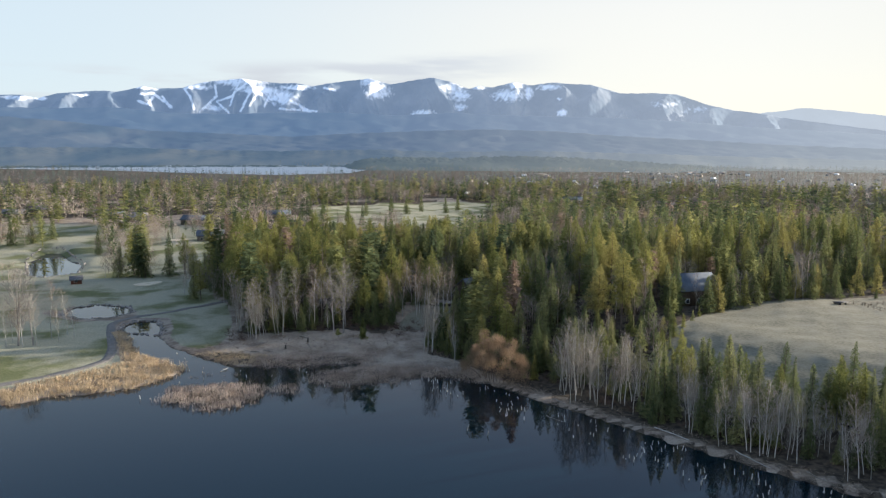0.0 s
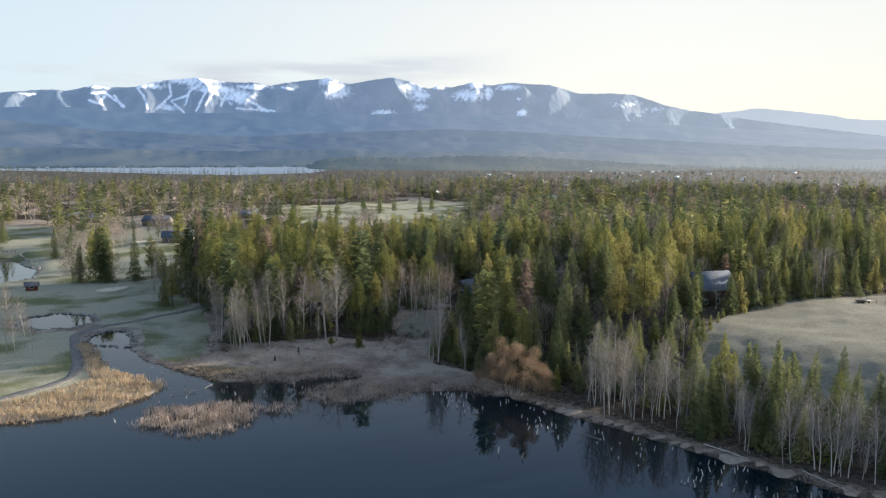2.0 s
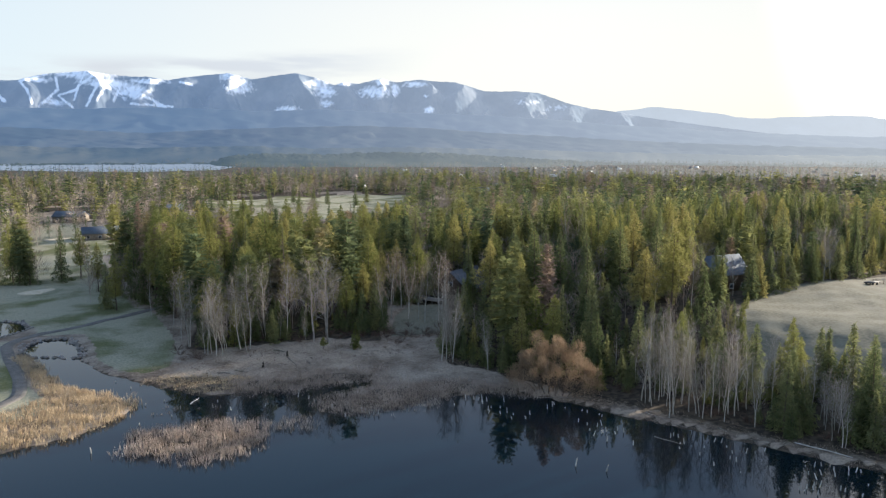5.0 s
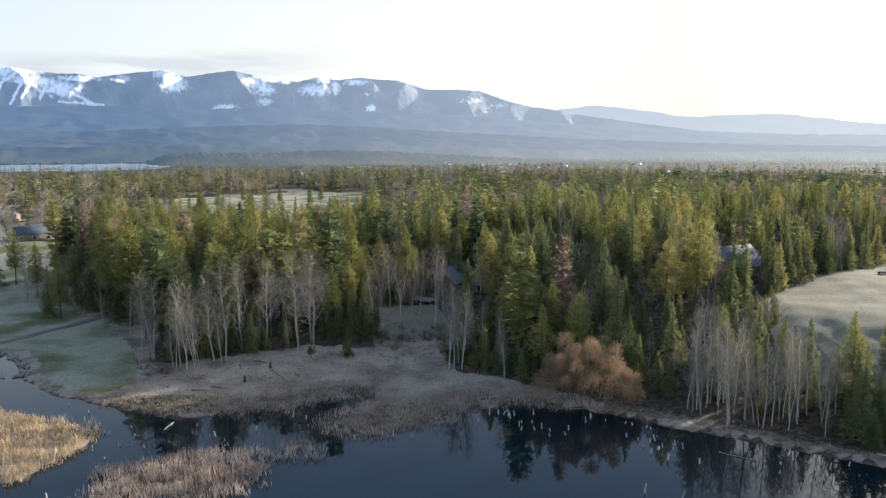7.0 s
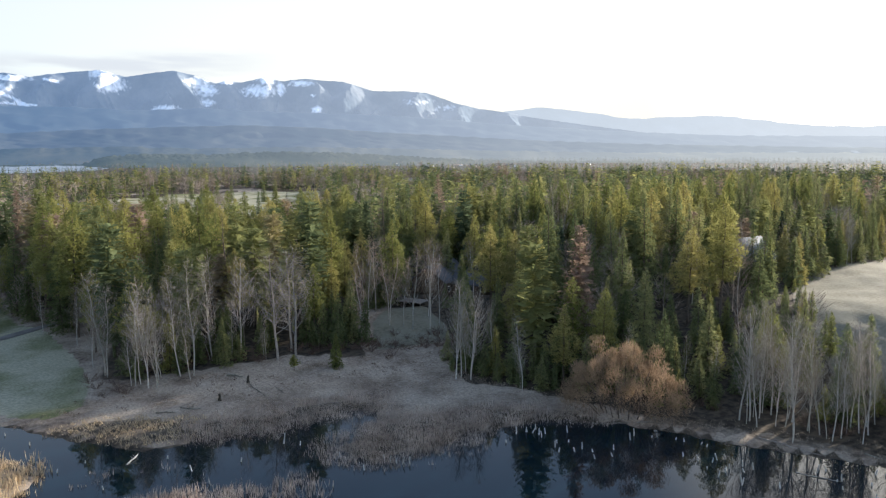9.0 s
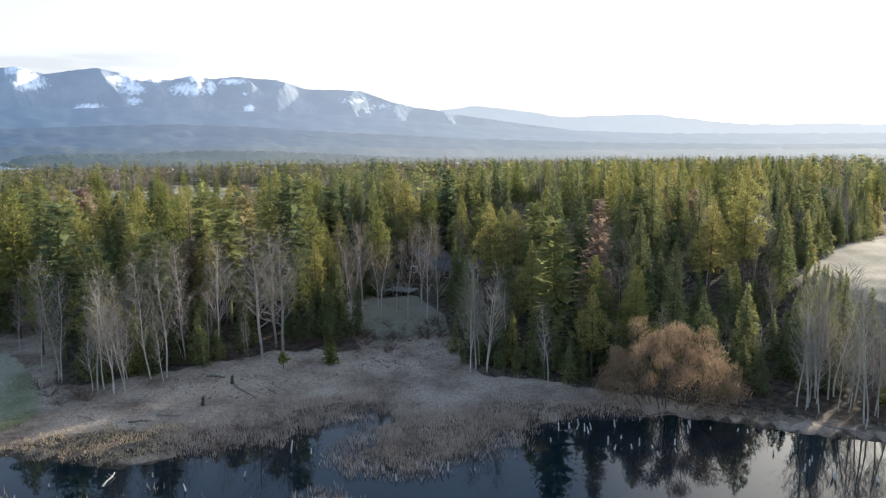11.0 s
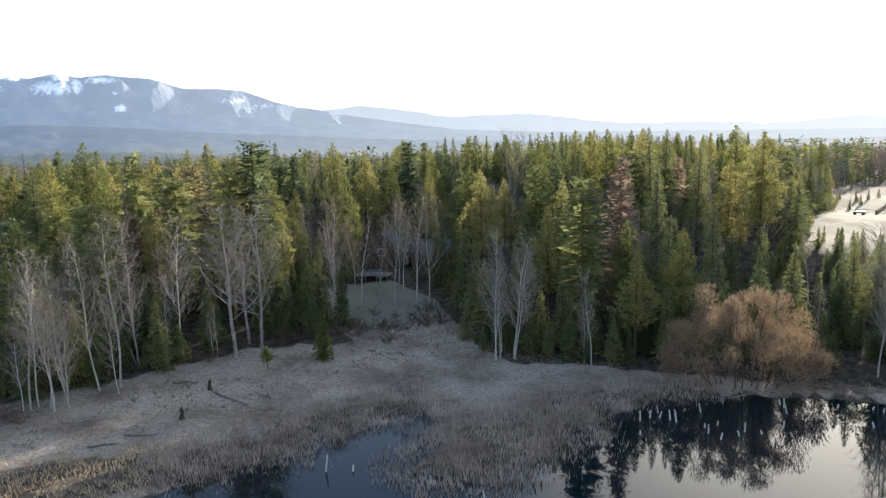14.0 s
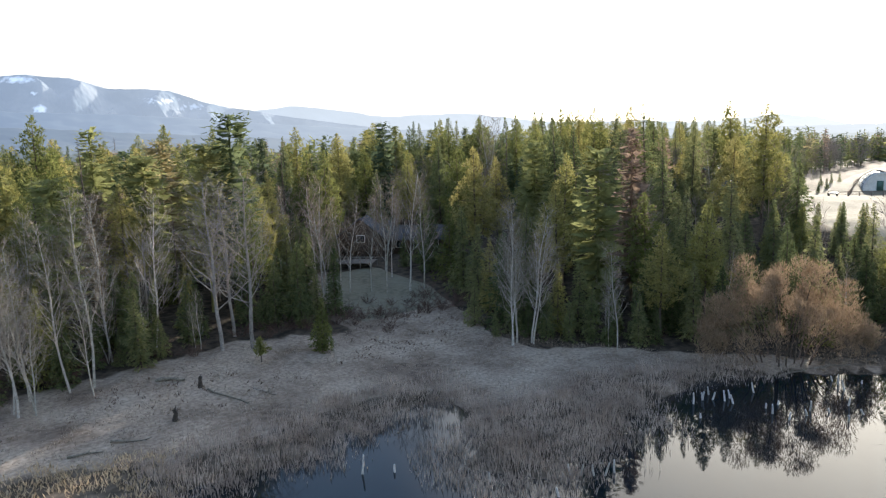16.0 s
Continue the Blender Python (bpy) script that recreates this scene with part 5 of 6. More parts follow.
far = far[~np.asarray(open_ground(far[:, 0], far[:, 1]))]
far = far[~openings(far[:, 0], far[:, 1])]
far = far[rf.rand(len(far)) < np.where(far[:, 0] < 20, 0.72, 0.9)]
bare = rf.rand(len(far)) < np.where(far[:, 0] < 0, 0.36, 0.36) + 0.30 * (waves(far[:, 0], far[:, 1], 70, 34) > 0.2)
far_high = (9 + 13 * rf.beta(1.6, 1.8, len(far))) * np.where(low_growth(far[:, 0], far[:, 1]), 0.5, 1.0)
scatter("far_conifer_woods", "distant conifer woods across the valley floor", "conifer", far[~bare], far_high[~bare], 26, M_FARCON, 5, "woods")
scatter("far_bare_woods", "distant leafless brown trees across the valley floor", "bare", far[bare], rf.uniform(9, 16, bare.sum()), 44, M_FARBARE, 6, "woods")
last = spaced(sector(60000, 900, 2450, -45, 80, rf), 19.0)
last = last[~np.asarray(open_ground(last[:, 0], last[:, 1]))]
last = last[waves(last[:, 0], last[:, 1], 220, 35) > -0.35]
bare = rf.rand(len(last)) < 0.28
# both valley sheets use the materials with haze painted in as emission
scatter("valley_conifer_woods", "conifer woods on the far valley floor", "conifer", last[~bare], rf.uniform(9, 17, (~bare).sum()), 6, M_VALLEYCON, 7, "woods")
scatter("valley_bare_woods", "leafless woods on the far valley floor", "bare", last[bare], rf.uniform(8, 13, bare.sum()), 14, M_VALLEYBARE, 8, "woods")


# ---- reeds and marsh ----
def blades(name, label, polys, per_m2, low, high, width, material, seed, lean=0.22, ragged=0.8, clump=0.35, category="reeds"):
    """Dry standing blades in tufts over the given patches."""
    rs = np.random.RandomState(seed)
    s = Soup()
    for poly in polys:
        xs, ys = [p[0] for p in poly], [p[1] for p in poly]
        area = (max(xs) - min(xs)) * (max(ys) - min(ys))
        n = int(area * per_m2 / 6)
        c = np.stack([rs.uniform(min(xs) - 2, max(xs) + 2, n), rs.uniform(min(ys) - 2, max(ys) + 2, n)], -1)
        c = c[depth_in(c[:, 0], c[:, 1], poly) > -ragged * rs.rand(n) ** 2 * 2 + 0.1]
        c = c[waves(c[:, 0], c[:, 1], 5, seed + 1) > -1.1]
        tall = np.interp(waves(c[:, 0], c[:, 1], 6, seed + 2), [-1, 1], [low, high])
        p = np.repeat(c, 6, 0) + rs.normal(0, clump, (len(c) * 6, 2))
        h = np.repeat(tall, 6) * rs.uniform(0.6, 1.15, len(p))
        z = np.maximum(ground_z(p[:, 0], p[:, 1]), -0.25)
        way = unit(np.stack([rs.normal(0, lean, len(p)), rs.normal(0, lean, len(p)), np.ones(len(p))], -1))
        th = rs.uniform(0, 6.28, len(p))
        s.kites(np.stack([p[:, 0], p[:, 1], z - 0.05], -1), way, np.stack([np.cos(th), np.sin(th), 0 * th], -1), h, width * rs.uniform(0.7, 1.3, len(p)))
    return tagged(piece(name, s, material), label, category, kind="stuff")


blades("reed_belt", "golden dry cattails in a belt along the lawn's shore", [BELT], 18, 1.0, 1.7, 0.045, M_REED, 41)
blades("reed_island", "pale dry cattails on a low island in the lake", [ISLAND_A], 26, 1.1, 1.9, 0.038, M_FROSTREED, 42, ragged=1.4)
blades("reed_islet", "pale dry cattails on a small islet", [ISLAND_B], 24, 0.9, 1.6, 0.04, M_FROSTREED, 43)
blades("reed_bed", "frosted grey-brown cattail bed at the marsh edge", [MASS], 46, 0.6, 1.35, 0.028, M_FROSTREED, 44, ragged=1.6, lean=0.24)
blades("reed_fringe", "frosted cattails fringing the marsh pool", [FRINGE, FRINGE_RIGHT], 44, 0.5, 1.3, 0.028, M_FROSTREED, 45, ragged=1.6, lean=0.24)
blades("sedge", "brown matted sedge along the pool's bank", [SEDGE], 22, 0.4, 0.8, 0.05, M_REED, 46, lean=0.6)
blades("sparse_reeds", "thin scattered reeds standing in shallow water", [[(-60, 164), (-50, 166), (-51, 169), (-58, 168)], [(-46, 158), (-38, 160), (-40, 162), (-45, 161)]], 3, 0.6, 1.2, 0.05, M_FROSTREED, 47)
MARSH = [(-72, 187), (-60, 189), (-47, 181), (-30, 184), (-10, 175), (8, 168), (14, 165), (8, 175), (3, 184), (0, 203), (-12, 206), (-17, 203), (-28, 206), (-45, 203), (-58, 204)]
blades("marsh_grass", "short frosted tussock grass on the marsh flat", [MARSH], 18, 0.15, 0.42, 0.032, M_GRASS, 48, lean=0.75, clump=0.3, category="grass")
blades("bracken", "rust-brown dead bracken in tufts on the marsh flat", [[(-24, 196), (-14, 193), (-4, 196), (0, 203), (-12, 207), (-18, 204)], [(-50, 196), (-38, 190), (-30, 193), (-32, 200), (-45, 201)], [(-66, 190), (-56, 190), (-57, 199), (-66, 201)]], 2.2, 0.25, 0.7, 0.05, M_SHRUB, 50, lean=0.8, clump=0.28, category="bracken")
blades("shore_grass", "flattened grey grass along the wooded shore", [[(10, 162.8), (17.5, 157), (24.5, 149.2), (33, 141), (39, 134), (48, 125), (56, 117.3), (63, 110.3), (70, 105), (71.5, 106.5), (64, 113), (53, 124), (41, 137), (31, 148), (20, 160)]], 24, 0.12, 0.38, 0.035, M_GRASS, 49, lean=0.9, clump=0.25, ragged=2.2, category="grass")


# ---- willow and shrubs ----
def willow(x, y):
    rs = np.random.RandomState(61)
    root = new("willow_bush")
    root.matrix_basis = pose(x, y, float(ground_z(x, y)), 0, 0, -42)
    crown = Soup()
    lobes = [(8.3 * r * math.cos(th), 5.4 * r * math.sin(th)) for r, n in ((0.0, 1), (0.3, 5), (0.55, 9), (0.78, 14), (1.0, 20)) for th in np.arange(n) * 6.283 / n + rs.rand()]
    for k, (cx, cy) in enumerate(lobes):
        cx, cy = cx + rs.normal(0, 0.45), cy + rs.normal(0, 0.4)
        r = min(1.0, math.hypot(cx / 8.6, cy / 5.7))
        cz = max(1.4, 10.0 * math.sqrt(max(0.0, 1 - 0.9 * r * r)) * rs.uniform(0.66, 1.14))
        size = rs.uniform(0.9, 1.7)
        foot = np.array([cx * 0.45, cy * 0.45, -0.2])
        top = np.array([cx, cy, cz])
        if k % 2 == 0:
            piece("limb", Soup().tube([foot, foot + (top - foot) * [0.3, 0.3, 0.5], top], [0.10, 0.07, 0.02], 5, cap=False), M_BARK, root)
        for n, low in ((460, 0.0), (80, 0.5)):  # a rounded plume and the twigs that trail below it
            g = unit(rs.normal(0, 1, (n, 3)) + [0, 0, 0.3])
            a = top + g * size * rs.uniform(0.3, 1.0, (n, 1)) * [1.05, 1.05, 1.2]
            a[:, 2] -= low * cz * rs.uniform(0.2, 1.5, n)
            a[:, 2] = np.maximum(a[:, 2], 0.15)
            e = unit(g * 0.5 + [0, 0, 0.8] + rs.normal(0, 0.3, (n, 3)))
            crown.darts(a, e, unit(np.cross(e, rs.normal(0, 1, (n, 3)))), rs.uniform(0.3, 0.6, n), rs.uniform(0.02, 0.045, n))
    piece("crown", crown, M_WILLOW, root)
    tagged(root, "wide rust-orange budding willow bush on the shore", "willow")


willow(14.6, 164.4)
SHRUBS = []
for k in range(3):
    r_ = np.random.RandomState(70 + k)
    ob = piece("shrub", shrub_soup(r_, 2.2, 1.5), M_SHRUB)
    SHRUBS.append(tagged(ob, "leafless reddish-brown shrub at the wood's edge", "shrub", "shrubs at the wood's edge"))
SPOTS = [(-62, 203), (-60.5, 199), (-58.5, 201), (-63.5, 207), (-60, 205), (-57, 198.5), (-12.2, 201.5), (-11, 202.3), (-3, 206), (-0.5, 205.5), (-6, 210), (-8, 213), (1.5, 205), (-14.5, 206), (-16, 208), (-10, 206), (-8.5, 205), (-7, 204.6), (-5.2, 204.8), (-4, 204.2), (-1.8, 203.8), (0.4, 203.5), (2.6, 203), (-9.4, 207.6), (-11.8, 207.4), (-13, 208.6)]
rs = np.random.RandomState(77)
for k in range(70):
    x = rs.uniform(-56, 75)
    y = float(np.interp(x, [-60, -45, -28, -16, -13, 1, 3, 8, 16, 24, 34, 48, 60, 75], [206, 205, 209, 207, 207, 205, 188, 178, 173, 168, 152, 136, 124, 113])) + rs.uniform(-1, 6)
    SPOTS.append((x, y))
for k, (x, y) in enumerate(SPOTS):
    s_ = rs.uniform(0.6, 1.25)
    m = pose(x, y, float(ground_z(x, y)), 0, 0, rs.uniform(0, 360)) @ Matrix.Diagonal((s_, s_, s_ * rs.uniform(0.8, 1.1), 1))
    if k < 3:
        SHRUBS[k].matrix_basis = m
    else:
        again(SHRUBS[k % 3], m)


# ---- dead wood ----
def post_soup(rs, high):
    s = Soup()
    zs = np.array([-1.2, 0, high * 0.5, high * 0.92, high])
    s.tube(np.stack([rs.normal(0, 0.015, 5), rs.normal(0, 0.015, 5), zs], -1), [0.10, 0.09, 0.08, 0.065, 0.03], 7)
    return s


POSTS = []
for k in range(5):
    ob = piece("snag_post", post_soup(np.random.RandomState(80 + k), 1.0), M_POST, smooth=True)
    POSTS.append(tagged(ob, "bleached broken tree stub standing in the lake", "dead stub", "bleached stubs in the water"))
rs = np.random.RandomState(83)
spots = [(-66.7, 148.5, 1.2), (6.9, 131, 1.3), (10.8, 128.5, 1.1), (-35, 170.3, 1.5), (-23.4, 160, 0.9), (-22.8, 159.4, 1.0), (-22.1, 158.8, 0.9), (-21.5, 158.3, 1.1), (-20.6, 158.2, 1.0), (-28.6, 163, 0.8), (-26.5, 158.2, 0.7),
         (-45, 160.5, 0.7), (-47, 165, 0.8), (-57, 163, 0.5), (-62, 160, 0.5), (-63, 170, 0.5), (-68, 181, 0.5), (-72, 186, 0.4), (-50, 170, 0.5), (-41, 166, 0.6), (-33, 169, 0.6), (-60, 172, 0.4)]
line = np.array([(-3, 166), (5, 165), (10.8, 162), (17.2, 156.3), (24.3, 148.5), (32.9, 140), (38.6, 133.3), (47.5, 124.3), (55.4, 116.6), (62.6, 109.6), (70, 104), (90, 88)])
run = np.concatenate([[0], np.cumsum(np.hypot(*np.diff(line, axis=0).T))])
while len(spots) < 165:
    u = rs.rand() * run[-1]
    off = 1.5 + 12 * rs.rand() ** 1.3
    if waves(np.array([u]), np.array([off]), 14, 9)[0] < -0.35:
        continue
    x, y = np.interp(u, run, line[:, 0]) - off * 0.68, np.interp(u, run, line[:, 1]) - off * 0.73
    spots.append((x, y, rs.uniform(0.3, 1.15)))
for k, (x, y, high) in enumerate(spots):
    lean = rs.normal(0, 9, 2)
    m = pose(x, y, 0, lean[0], lean[1], rs.uniform(0, 360)) @ Matrix.Diagonal((1, 1, high, 1))
    if k < 5:
        POSTS[k].matrix_basis = m
    else:
        again(POSTS[k % 5], m)


def log(x0, y0, x1, y1, r, label, material, seed, lift=0.0):
    rs = np.random.RandomState(seed)
    a, b = np.array([x0, y0, 0.0]), np.array([x1, y1, 0.0])
    for p in (a, b):
        p[2] = max(float(ground_z(p[0], p[1])), -0.05) + r * 0.7
    b[2] += lift
    f = np.linspace(0, 1, 6)[:, None]
    pts = a + (b - a) * f + rs.normal(0, 0.06, (6, 3))
    s = Soup().tube(pts, r * np.linspace(1, 0.45, 6), 7)
    d = unit(b - a)
    for _ in range(5):
        p = a + (b - a) * rs.uniform(0.35, 0.95)
        e = unit(d * 0.6 + rs.normal(0, 0.6, 3) + np.array([0, 0, 0.5]))
        s.tube([p, p + e * rs.uniform(0.3, 1.0)], [0.035, 0.01], 4)
    return tagged(piece("fallen_log", s, material, smooth=True), label, "log", "fallen logs by the water")


log(8.6, 162.9, 17, 160.0, 0.10, "grey fallen log lying on the bank", M_DEADWOOD, 1)
log(13.5, 161.5, 18, 158.6, 0.12, "grey fallen log on the bank beside the willow", M_DEADWOOD, 2)
log(-37.6, 195.8, -35.6, 189.8, 0.11, "thin grey fallen trunk on marsh grass", M_DEADWOOD, 3)
log(-33.6, 193.8, -32.6, 190.6, 0.09, "grey fallen branch on marsh grass", M_DEADWOOD, 4)
log(-48.6, 188.4, -45.5, 187.2, 0.13, "grey driftwood log on marsh grass", M_DEADWOOD, 5)
log(-52, 187.5, -49.5, 187, 0.12, "grey driftwood on marsh grass", M_DEADWOOD, 6)
log(-55, 169.6, -53.6, 172.2, 0.13, "bleached log floating in the marsh pool", M_POST, 7, 0.25)
log(-41, 201, -38.5, 199.5, 0.22, "pile of grey logs at the wood's edge", M_DEADWOOD, 8)
log(-2, 167.5, 3.5, 168.5, 0.11, "dark fallen log in the reeds", M_DEADWOOD, 9)
log(45, 133, 50, 126, 0.12, "fallen birch trunk across the bank", M_POST, 10)
log(57, 121, 60.5, 113.2, 0.11, "fallen birch trunk leaning into the water", M_POST, 11)
log(36, 141, 41, 131.2, 0.12, "grey fallen trunk leaning into the water", M_DEADWOOD, 12)
log(27, 150, 31, 142.3, 0.10, "thin fallen trunk across the bank", M_DEADWOOD, 13)
log(66, 112, 69, 105, 0.10, "thin fallen trunk across the bank", M_DEADWOOD, 14)
log(24, 140, 27, 136, 0.12, "dark log floating off the bank", M_DEADWOOD, 15)


def stump(x, y, high, seed):
    rs = np.random.RandomState(seed)
    s = Soup()
    zs = np.array([-0.2, 0.0, 0.25, high * 0.6, high * 0.9, high])
    s.tube(np.stack([rs.normal(0, 0.03, 6), rs.normal(0, 0.03, 6), zs], -1), [0.34, 0.32, 0.22, 0.19, 0.2, 0.08], 9)
    s.tube([(0.05, 0, high * 0.85), (0.12, 0.05, high + 0.25)], [0.09, 0.02], 5)
    ob = piece("burnt_stump", s, M_STUMP, smooth=True)
    ob.matrix_basis = pose(x, y, float(ground_z(x, y)))
    tagged(ob, "blackened broken tree stump on the dry marsh", "stump", "blackened stumps on the marsh")


stump(-37.8, 197, 1.1, 1)
stump(-42.7, 189.7, 1.15, 2)


# ---- golf course ----
def ribbon(name, line, wide, material, label, lift=0.05, kind="structure"):
    line = np.array(line, float)
    run = np.concatenate([[0], np.cumsum(np.hypot(*np.diff(line, axis=0).T))])
    u = np.arange(0, run[-1], 1.5)
    x, y = np.interp(u, run, line[:, 0]), np.interp(u, run, line[:, 1])
    for _ in range(4):
        x[1:-1], y[1:-1] = (x[:-2] + x[1:-1] * 2 + x[2:]) / 4, (y[:-2] + y[1:-1] * 2 + y[2:]) / 4
    d = unit(np.stack([np.gradient(x), np.gradient(y)], -1))
    v = []
    for o in (-1, -0.33, 0.33, 1):
        px, py = x - d[:, 1] * wide / 2 * o, y + d[:, 0] * wide / 2 * o
        v.append(np.stack([px, py, np.maximum(ground_z(px, py), 0.15) + lift + 0.03], -1))
    for o in (1.04, -1.04):
        px, py = x - d[:, 1] * wide / 2 * o, y + d[:, 0] * wide / 2 * o
        v.append(np.stack([px, py, np.maximum(ground_z(px, py), 0.15) - 0.3], -1))
    v = np.stack([v[5], v[0], v[1], v[2], v[3], v[4]], 1)
    k = len(x)
    i, j = np.meshgrid(np.arange(k - 1), np.arange(5), indexing="ij")
    q = np.stack([i * 6 + j, i * 6 + j + 1, (i + 1) * 6 + j + 1, (i + 1) * 6 + j], -1).reshape(-1, 4)
    s = Soup().add(v.reshape(-1, 3), q=q)
    return tagged(piece(name, s, material, smooth=True), label, "path", kind=kind)


ribbon("path", [(-72, 262), (-88, 243), (-97, 233), (-103.5, 227), (-105, 219), (-99.7, 206.9), (-91.5, 190), (-87.5, 178), (-91, 169), (-98, 161), (-110, 150), (-135, 138)], 2.6, M_PATH, "grey asphalt cart path winding between the ponds", lift=0.06)
ribbon("path", [(-72, 262), (-66, 275), (-70, 300)], 2.6, M_PATH, "grey asphalt cart path leading into the wood", lift=0.06)


def stones(edge, name, count, seed, label):
    """Rounded boulders set along a water's edge."""
    rs = np.random.RandomState(seed)
    models = []
    for k in range(4):
        bm = bmesh.new()
        bmesh.ops.create_icosphere(bm, subdivisions=1, radius=0.5)
        for v in bm.verts:
            v.co = Vector((v.co.x * rs.uniform(0.8, 1.2), v.co.y * rs.uniform(0.7, 1.1), v.co.z * rs.uniform(0.55, 0.85)))
        me = bpy.data.meshes.new("stone")
        bm.to_mesh(me)
        bm.free()
        me.materials.append(M_STONE)
        models.append(me)
    root = tagged(new(name), label, "stone edging")
    line = np.array(edge + edge[:1], float)
    run = np.concatenate([[0], np.cumsum(np.hypot(*np.diff(line, axis=0).T))])
    for k in range(count):
        u = run[-1] * (k + rs.rand() * 0.7) / count
        x, y = np.interp(u, run, line[:, 0]) + rs.normal(0, 0.4), np.interp(u, run, line[:, 1]) + rs.normal(0, 0.4)
        ob = new("stone", models[k % 4])
        ob.parent = root
        ob.matrix_basis = pose(x, y, max(float(ground_z(x, y)), -0.1) + 0.1, rs.uniform(-15, 15), rs.uniform(-15, 15), rs.uniform(0, 360)) @ Matrix.Scale(rs.uniform(0.7, 1.5), 4)


stones(POND_A, "pond_edging", 120, 91, "grey boulders edging the small golf pond")
stones([(-84, 206), (-87, 215), (-92.5, 224.5), (-98.5, 224.5), (-100.5, 218), (-97.5, 209)], "channel_edging", 90, 92, "grey boulders edging the head of the channel")
stones(POND_B, "far_pond_edging", 150, 93, "grey boulders edging the larger golf pond")


def bunker(x, y, rx, ry, turn):
    s = Soup()
    th = np.linspace(0, 6.28, 28, endpoint=False)
    rr = 1 + 0.15 * np.sin(3 * th + 1)
    rings = []
    for f, dz in ((1.0, -0.15), (0.96, 0.14), (0.6, 0.08), (0.0001, 0.06)):
        px, py = np.cos(th) * rx * rr * f, np.sin(th) * ry * rr * f
        c, s_ = math.cos(turn), math.sin(turn)
        gx, gy = x + px * c - py * s_, y + px * s_ + py * c
        rings.append(np.stack([gx, gy, ground_z(gx, gy) + dz], -1))
    v = np.concatenate(rings)
    n = len(th)
    q = [(r * n + k, r * n + (k + 1) % n, (r + 1) * n + (k + 1) % n, (r + 1) * n + k) for r in range(3) for k in range(n)]
    tagged(piece("sand_bunker", s.add(v, q=q), M_SAND, smooth=True), "pale sand bunker in the frosted fairway", "bunker")


bunker(-120.9, 287, 5.5, 3.0, 0.6)
bunker(-150, 402, 6, 3, 0.2)

# bare trees and conifers on the course
rs = np.random.RandomState(19)
for x, y, high, kind in [(-118.8, 191, 21, COTTON), (-115.2, 192, 20, COTTON), (-122, 197, 18, COTTON), (-113.6, 199, 17, REDBIRCH), (-112, 205.2, 14, REDBIRCH), (-108.6, 202.5, 9, REDBIRCH), (-122, 194, 12, REDBIRCH), (-120.5, 188, 13, BIRCH), (-116.5, 189, 14, REDBIRCH), (-114.5, 192.5, 14.5, BIRCH), (-110, 196, 12, REDBIRCH), (-119.5, 192, 12, REDBIRCH), (-124, 190, 14, BIRCH),
                         (-131.1, 303.3, 23, SPRUCE), (-127, 300.5, 19, SPRUCE), (-135, 308, 20, PINE), (-117.9, 303.8, 19.6, SPRUCE), (-113, 309, 18, PINE), (-139, 303, 16, SPRUCE), (-108, 300, 15, REDBIRCH), (-143, 298, 11, REDBIRCH),
                         (-175.4, 361.3, 14, SPRUCE), (-171, 366, 10, SPRUCE), (-234, 385, 15, SPRUCE), (-231, 410, 15, SPRUCE), (-226, 392, 13, SPRUCE), (-240, 400, 14, PINE), (-222, 405, 15, SPRUCE), (-245, 388, 12, SPRUCE), (-99, 268, 11, REDBIRCH),
                         (-82, 262, 13, SPRUCE), (-79, 268, 16, PINE), (-88, 272, 17, PINE), (-94, 278, 15, SPRUCE), (-101, 285, 16, PINE), (-77, 246, 12, REDBIRCH),
                         (-84, 500, 14, SPRUCE), (-60, 545, 14, SPRUCE), (-30, 560, 15, SPRUCE), (-70, 520, 13, SPRUCE), (-20, 590, 14, SPRUCE), (-45, 600, 14, SPRUCE), (-55, 480, 14, SPRUCE), (-92, 545, 15, SPRUCE), (0, 575, 13, SPRUCE), (10, 600, 13, SPRUCE), (-40, 530, 12, SPRUCE)]:
    kind.place(x, y, high, rs, 1)


